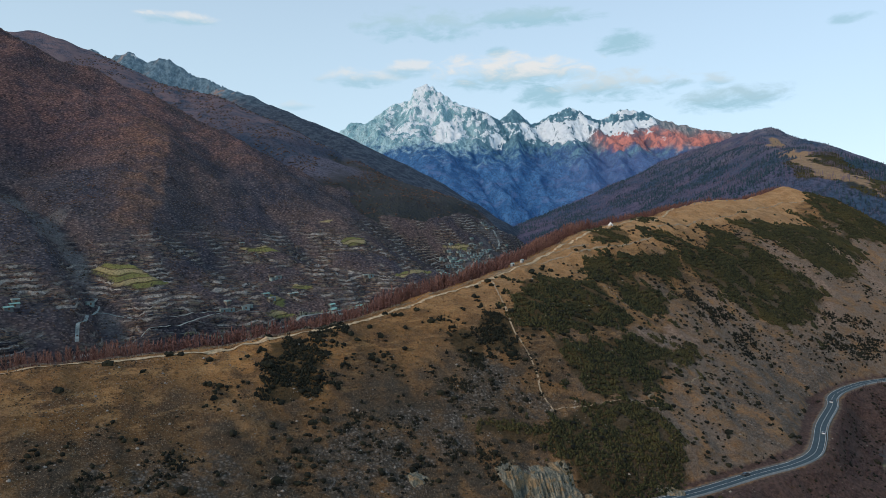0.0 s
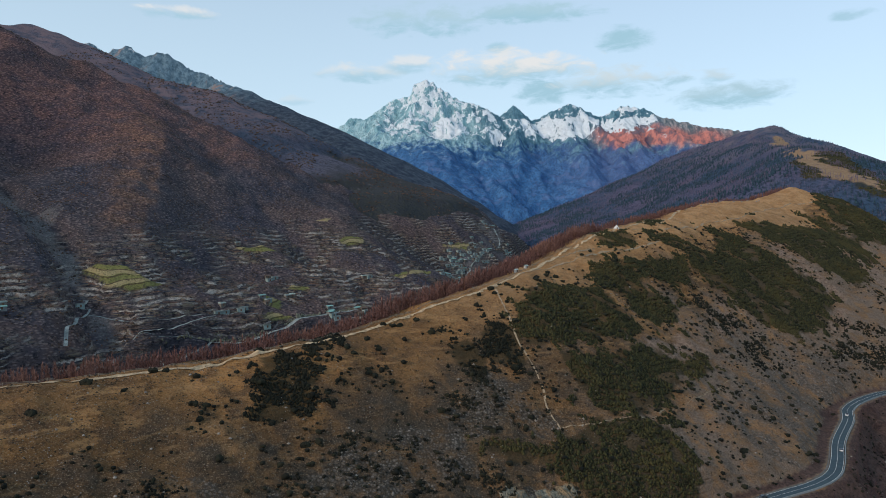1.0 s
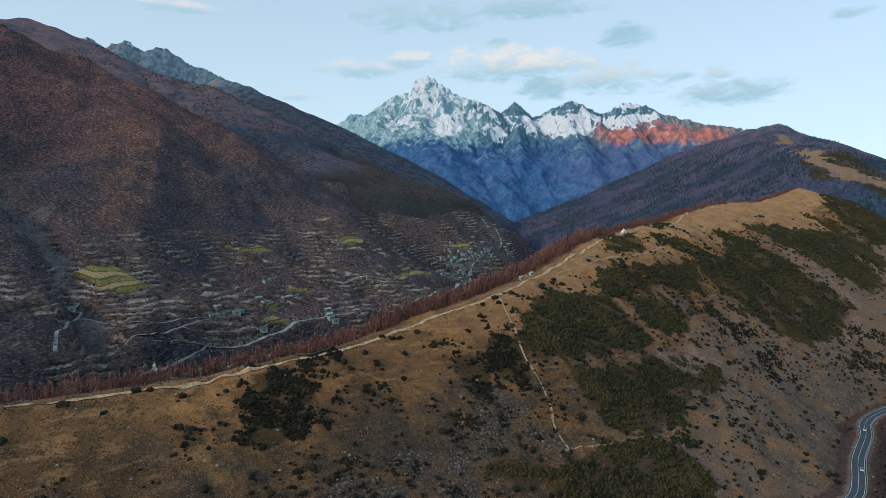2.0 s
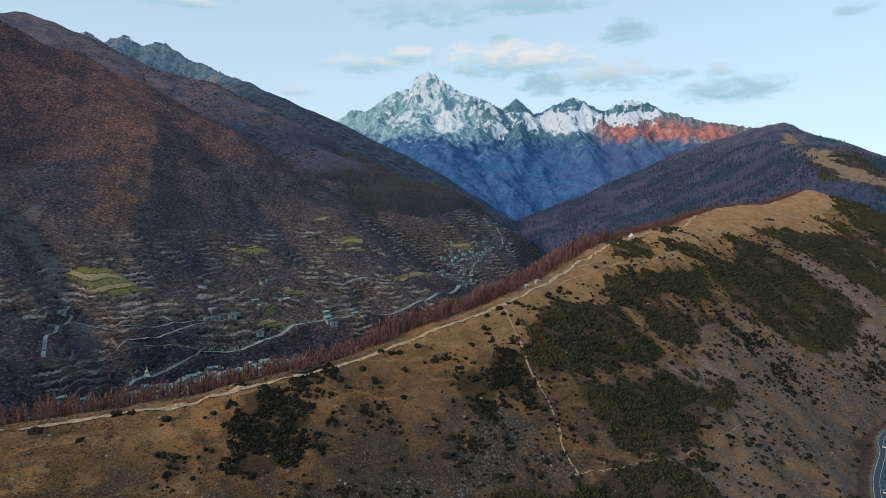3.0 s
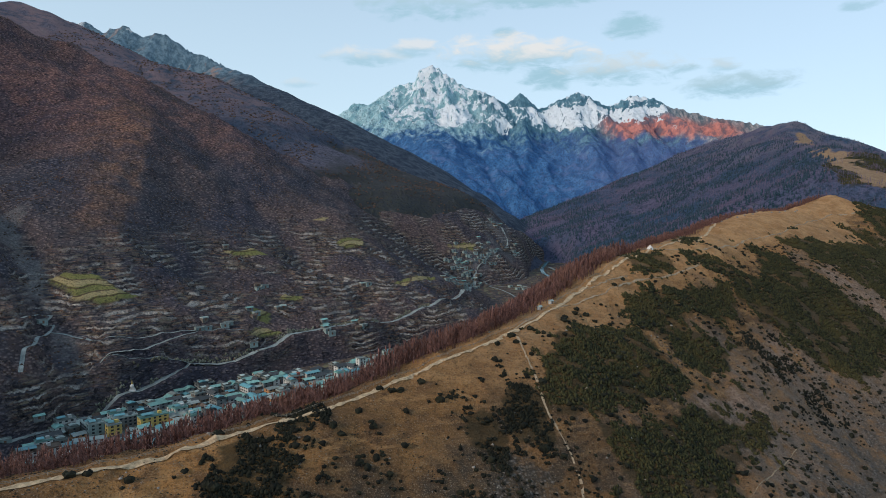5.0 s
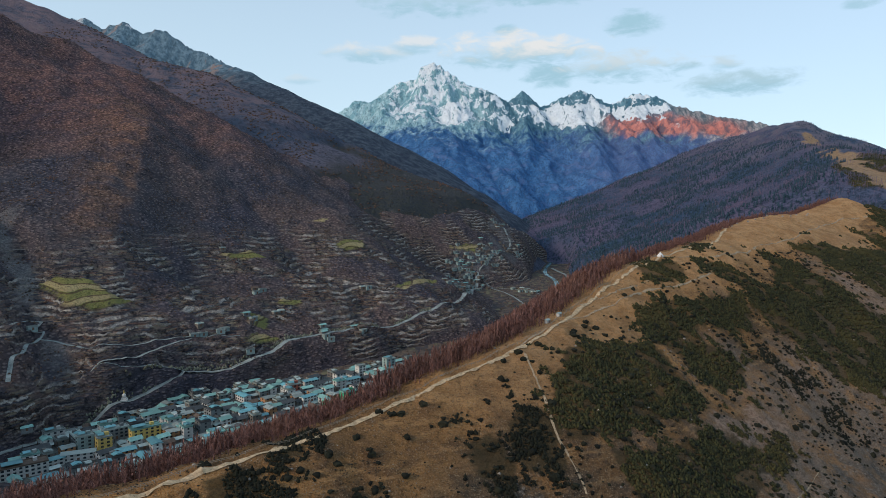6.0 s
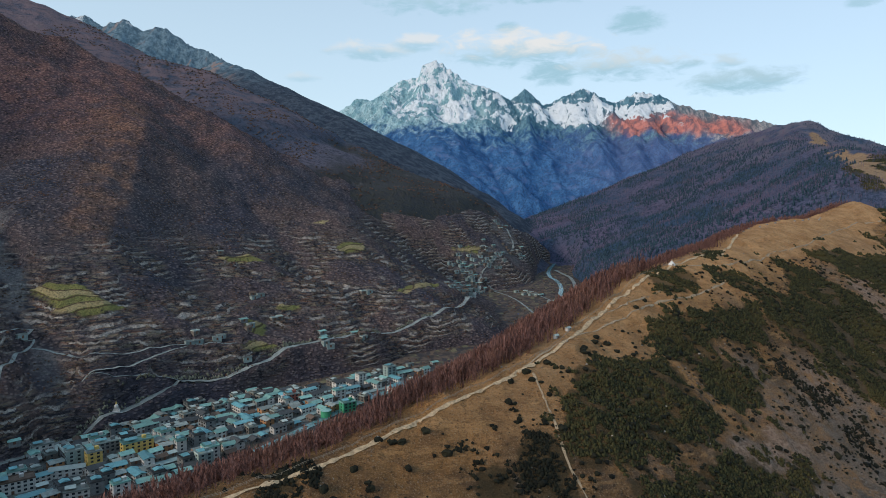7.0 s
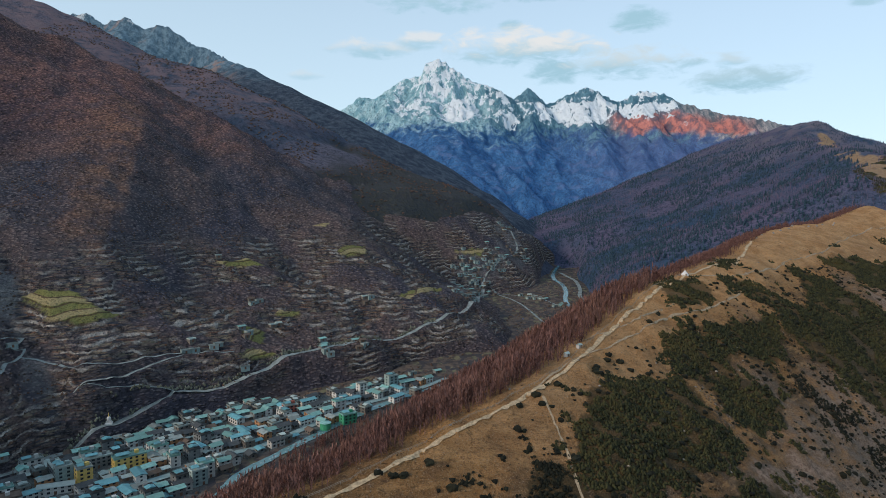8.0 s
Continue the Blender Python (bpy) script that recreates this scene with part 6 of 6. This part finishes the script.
scatter("town_trees", LARCHES, x, y, floor_height(x, y) - 0.1, t * 1.3, t, M_SCRUB, "leafless dark trees between the town houses", "trees")
x, y = strewn(9000, -330, 200, 460, 1450)
z = floor_height(x, y)
keep = (top_height(x, y) < z + 0.6) & ~(patches([TOWN], x, y, 4, 20, 7) > 0.5) & (fbm(x, y, 40, 3, 101) > -0.2)
x, y, z = x[keep], y[keep], z[keep]
w = rng.uniform(0.5, 1.6, len(x))
scatter("valley_scrub", GRITS, x, y, z, w, w * 0.9, M_SCRUB, "dark scrub on the valley floor", "scrub")


# ---------------------------------------------------------------- small things on the ridge and the road
M_CANVAS = paint("white_canvas", (0.72, 0.70, 0.66), 0.9, 0.12, 1.5)
M_CAR = paint("white_car_paint", (0.70, 0.71, 0.72), 0.35, 0.05, 1.0, 0.5)
M_RUBBER = paint("tyre_rubber", (0.025, 0.025, 0.025), 0.9, 0.2, 4.0)
M_TIMBER = paint("grey_timber", (0.34, 0.28, 0.21), 0.9, 0.25, 2.0)


def shaped(name, rings, segments, material, squash=1.0):
    """A round form turned from (radius, height) rings."""
    bm = bmesh.new()
    rows = []
    for r, z in rings:
        rows.append([bm.verts.new((r * math.cos(6.2832 * k / segments), squash * r * math.sin(6.2832 * k / segments), z)) for k in range(segments)])
    for a, b in zip(rows[:-1], rows[1:]):
        for k in range(segments):
            bm.faces.new((a[k], a[(k + 1) % segments], b[(k + 1) % segments], b[k]))
    bm.faces.new(rows[-1])
    me = bpy.data.meshes.new(name)
    bm.to_mesh(me)
    bm.free()
    me.materials.append(material)
    return me


def on_ridge(ob, x, y, turn=0.0, sink=0.1):
    ob.matrix_basis = pose(x, y, float(near_height(np.array(float(x)), np.array(float(y)))) - sink, 0, 0, turn)
    return ob


tent = tagged(new("tent"), "white pointed canvas tent on the crest meadow", "tent")
part("canvas", shaped("canvas", [(2.5, -0.3), (2.4, 0.9), (1.5, 1.9), (0.65, 2.9), (0.1, 3.6)], 10, M_CANVAS), tent)
part("pole", box_mesh("pole", 0.12, 0.12, 4.0, M_TIMBER), tent)
part("flap", box_mesh("flap", 1.0, 0.1, 1.5, M_TIMBER), tent, pose(0, -2.38, 0))
on_ridge(tent, 146, 581)
for x, y, turn in ((47, 455, 40), (55, 466, 40)):
    hut = tagged(new("shelter"), "small white shelter beside the crest path", "shelter", "shelters on the crest")
    part("wall", box_mesh("wall", 2.4, 1.8, 1.9, M_WALLS["white"], 0.05), hut)
    part("roof", gable_mesh(2.4, 1.8, 0.6, M_ROOFS["pale"], 0.2), hut, pose(0, 0, 1.9))
    part("door", box_mesh("door", 0.8, 0.1, 1.6, M_DOOR), hut, pose(0.4, -0.93, 0))
    on_ridge(hut, x, y, turn)
for k in range(14):
    cairn = tagged(new("cairn"), "pale heap of stones on the crest meadow", "cairn", "cairns on the crest meadow")
    part("heap", shaped("heap", [(1.2, -0.2), (1.1, 0.5), (0.7, 1.0), (0.25, 1.5)], 7, M_STONE), cairn)
    on_ridge(cairn, 215 + 13 * k + rng.uniform(-4, 4), 690 + 10.5 * k + rng.uniform(-8, 8), rng.random() * 360)

# fence along the crest path: posts with two rails
post = box_mesh("post", 0.16, 0.16, 1.25, M_TIMBER)
rail = box_mesh("rail", 4.0, 0.07, 0.12, M_TIMBER)
fence = tagged(new("fence"), "low weathered timber fence along the crest path", "fence")
line = smooth_line(CREST_XY[3:10], 4.0)
for a, b in zip(line[:-1], line[1:]):
    (ax, ay), (bx, by) = a + np.array((-1.2, 1.2)), b + np.array((-1.2, 1.2))
    za, zb = float(near_height(np.array(ax), np.array(ay))), float(near_height(np.array(bx), np.array(by)))
    part("post", post, fence, pose(ax, ay, za - 0.1))
    run = math.hypot(bx - ax, by - ay)
    for h in (0.55, 1.0):
        part("rail", rail, fence,
             Matrix.Translation(((ax + bx) / 2, (ay + by) / 2, (za + zb) / 2 + h)) @ Vector((bx - ax, by - ay, zb - za)).to_track_quat("X", "Z").to_matrix().to_4x4() @ Matrix.Diagonal((math.dist((ax, ay, za), (bx, by, zb)) / 4.0, 1, 1, 1)))


def car(material, label):
    root = tagged(new("car"), label, "car", "cars on the road")
    bm = bmesh.new()
    side_line = [(-2.2, 0.35), (-2.2, 0.85), (-1.9, 1.0), (1.2, 0.98), (2.15, 0.8), (2.2, 0.35)]
    rows = [[bm.verts.new((x, y, z)) for x, z in side_line] for y in (-0.88, 0.88)]
    for k in range(6):
        bm.faces.new((rows[0][k], rows[0][(k + 1) % 6], rows[1][(k + 1) % 6], rows[1][k]))
    for r in rows:
        bm.faces.new(r)
    bmesh.ops.recalc_face_normals(bm, faces=bm.faces)
    bmesh.ops.bevel(bm, geom=bm.edges, offset=0.07, segments=2, affect="EDGES")
    me = bpy.data.meshes.new("body")
    bm.to_mesh(me)
    bm.clear()
    me.materials.append(material)
    part("body", me, root)
    rows = [[bm.verts.new((x, y * q, z)) for x, z, q in ((-1.8, 0.98, 1.0), (-1.45, 1.48, 0.85), (0.3, 1.5, 0.85), (1.0, 0.98, 1.0))] for y in (-0.8, 0.8)]
    for k in range(4):
        bm.faces.new((rows[0][k], rows[0][(k + 1) % 4], rows[1][(k + 1) % 4], rows[1][k]))
    for r in rows:
        bm.faces.new(r)
    bmesh.ops.recalc_face_normals(bm, faces=bm.faces)
    me = bpy.data.meshes.new("cabin")
    bm.to_mesh(me)
    bm.free()
    me.materials.append(M_GLASS)
    part("cabin", me, root, label="dark glazed cabin")
    wheel = shaped("wheel", [(0.33, -0.1), (0.33, 0.1), (0.18, 0.12)], 12, M_RUBBER)
    for x in (-1.35, 1.35):
        for y in (-0.8, 0.8):
            part("wheel", wheel, root, pose(x, y, 0.33, 90, 0, 0))
    return root


M_CAR_DARK = paint("dark_car_paint", (0.06, 0.065, 0.07), 0.35, 0.05, 1.0, 0.5)
for k, (x, y, turn, m, lab) in enumerate(((257, 437, 56, M_CAR, "white car on the asphalt road"), (217, 376, 58, M_CAR, "white car on the asphalt road"), (146, 318, 25, M_CAR_DARK, "dark car on the asphalt road"))):
    c = car(m, lab)
    c.matrix_basis = pose(x, y, ROAD_LEVEL + 0.32, 0, 0, turn)


# crags that break out of the lower slope
def cliff_rock():
    t, b, m = surface("cliff_rock", 0.9)
    p = t.place()
    n, f = t.noise(t.place(1.0, 1.0, 0.18), 0.5, 5, 0.7), t.noise(p, 1.6, 4, 0.7)
    c = t.mix(t.ramp(n, 0.35, 0.65), (0.085, 0.105, 0.095), (0.34, 0.31, 0.235))
    c = t.mix(t.ramp(t.noise(p, 0.22, 4, 0.6), 0.48, 0.58, 0.0, 0.8), c, (0.33, 0.225, 0.12))
    c = t.mix(t.ramp(f, 0.5, 0.62, 0.0, 0.75), c, (0.05, 0.048, 0.036))
    t.put(b.inputs["Base Color"], c)
    relief(t, b, t.math("ADD", n, f), 1.0, 0.8)
    return m


M_CLIFF = cliff_rock()


def crag(cx, cy, long, deep, bulge, seed):
    """A fluted rock face that swells out of the hillside; its long side lies across the fall of the slope."""
    e = 4.0
    gx = float(near_height(np.array(cx + e), np.array(cy)) - near_height(np.array(cx - e), np.array(cy)))
    gy = float(near_height(np.array(cx), np.array(cy + e)) - near_height(np.array(cx), np.array(cy - e)))
    n = math.hypot(gx, gy) + 1e-6
    fx, fy = -gx / n, -gy / n  # downhill
    nu, nv = int(long / 0.45), int(deep / 0.45)
    u, v = np.meshgrid(np.linspace(-1, 1, nu), np.linspace(-1, 1, nv))
    x = cx - fy * u * long / 2 + fx * v * deep / 2
    y = cy + fx * u * long / 2 + fy * v * deep / 2
    flute = ridged(u * long + 1.2 * fbm(x, y, 5, 2, seed), v * deep * 0.22, 4.2, 4, seed, 0.6)
    shape = np.clip(1 - np.abs(u) ** 3 - 0.5 * np.abs(v) ** 4 + 1.1 * fbm(x, y, 7, 3, seed + 3), 0, 1)
    front = ease(v, 0.95, 0.35)  # a level top that breaks off steeply
    z = near_height(x, y) - 0.6 + bulge * shape * front * (0.35 + 0.75 * flute) * (0.55 + 0.45 * v)
    x, y = x + fx * 1.5 * flute * shape, y + fy * 1.5 * flute * shape
    ids = np.arange(nu * nv).reshape(nv, nu)
    quads = np.stack([ids[:-1, :-1], ids[:-1, 1:], ids[1:, 1:], ids[1:, :-1]], -1).reshape(-1, 4)
    me = bpy.data.meshes.new("crag")
    me.from_pydata(np.stack([x, y, z], -1).reshape(-1, 3).tolist(), [], quads.tolist())
    me.materials.append(M_CLIFF)
    return tagged(new("crag", me), "pale fluted crag breaking out of the slope", "crag", "crags on the lower slope")


for k, (x, y, long, deep, bulge) in enumerate(((46, 284, 26, 18, 4.2), (28, 280, 15, 12, 3.0), (62, 283, 12, 10, 4.0), (103, 299, 12, 8, 4.0), (88, 291, 9, 7, 3.2), (-12, 264, 11, 8, 2.6))):
    crag(x, y, long, deep, bulge, 900 + 7 * k)
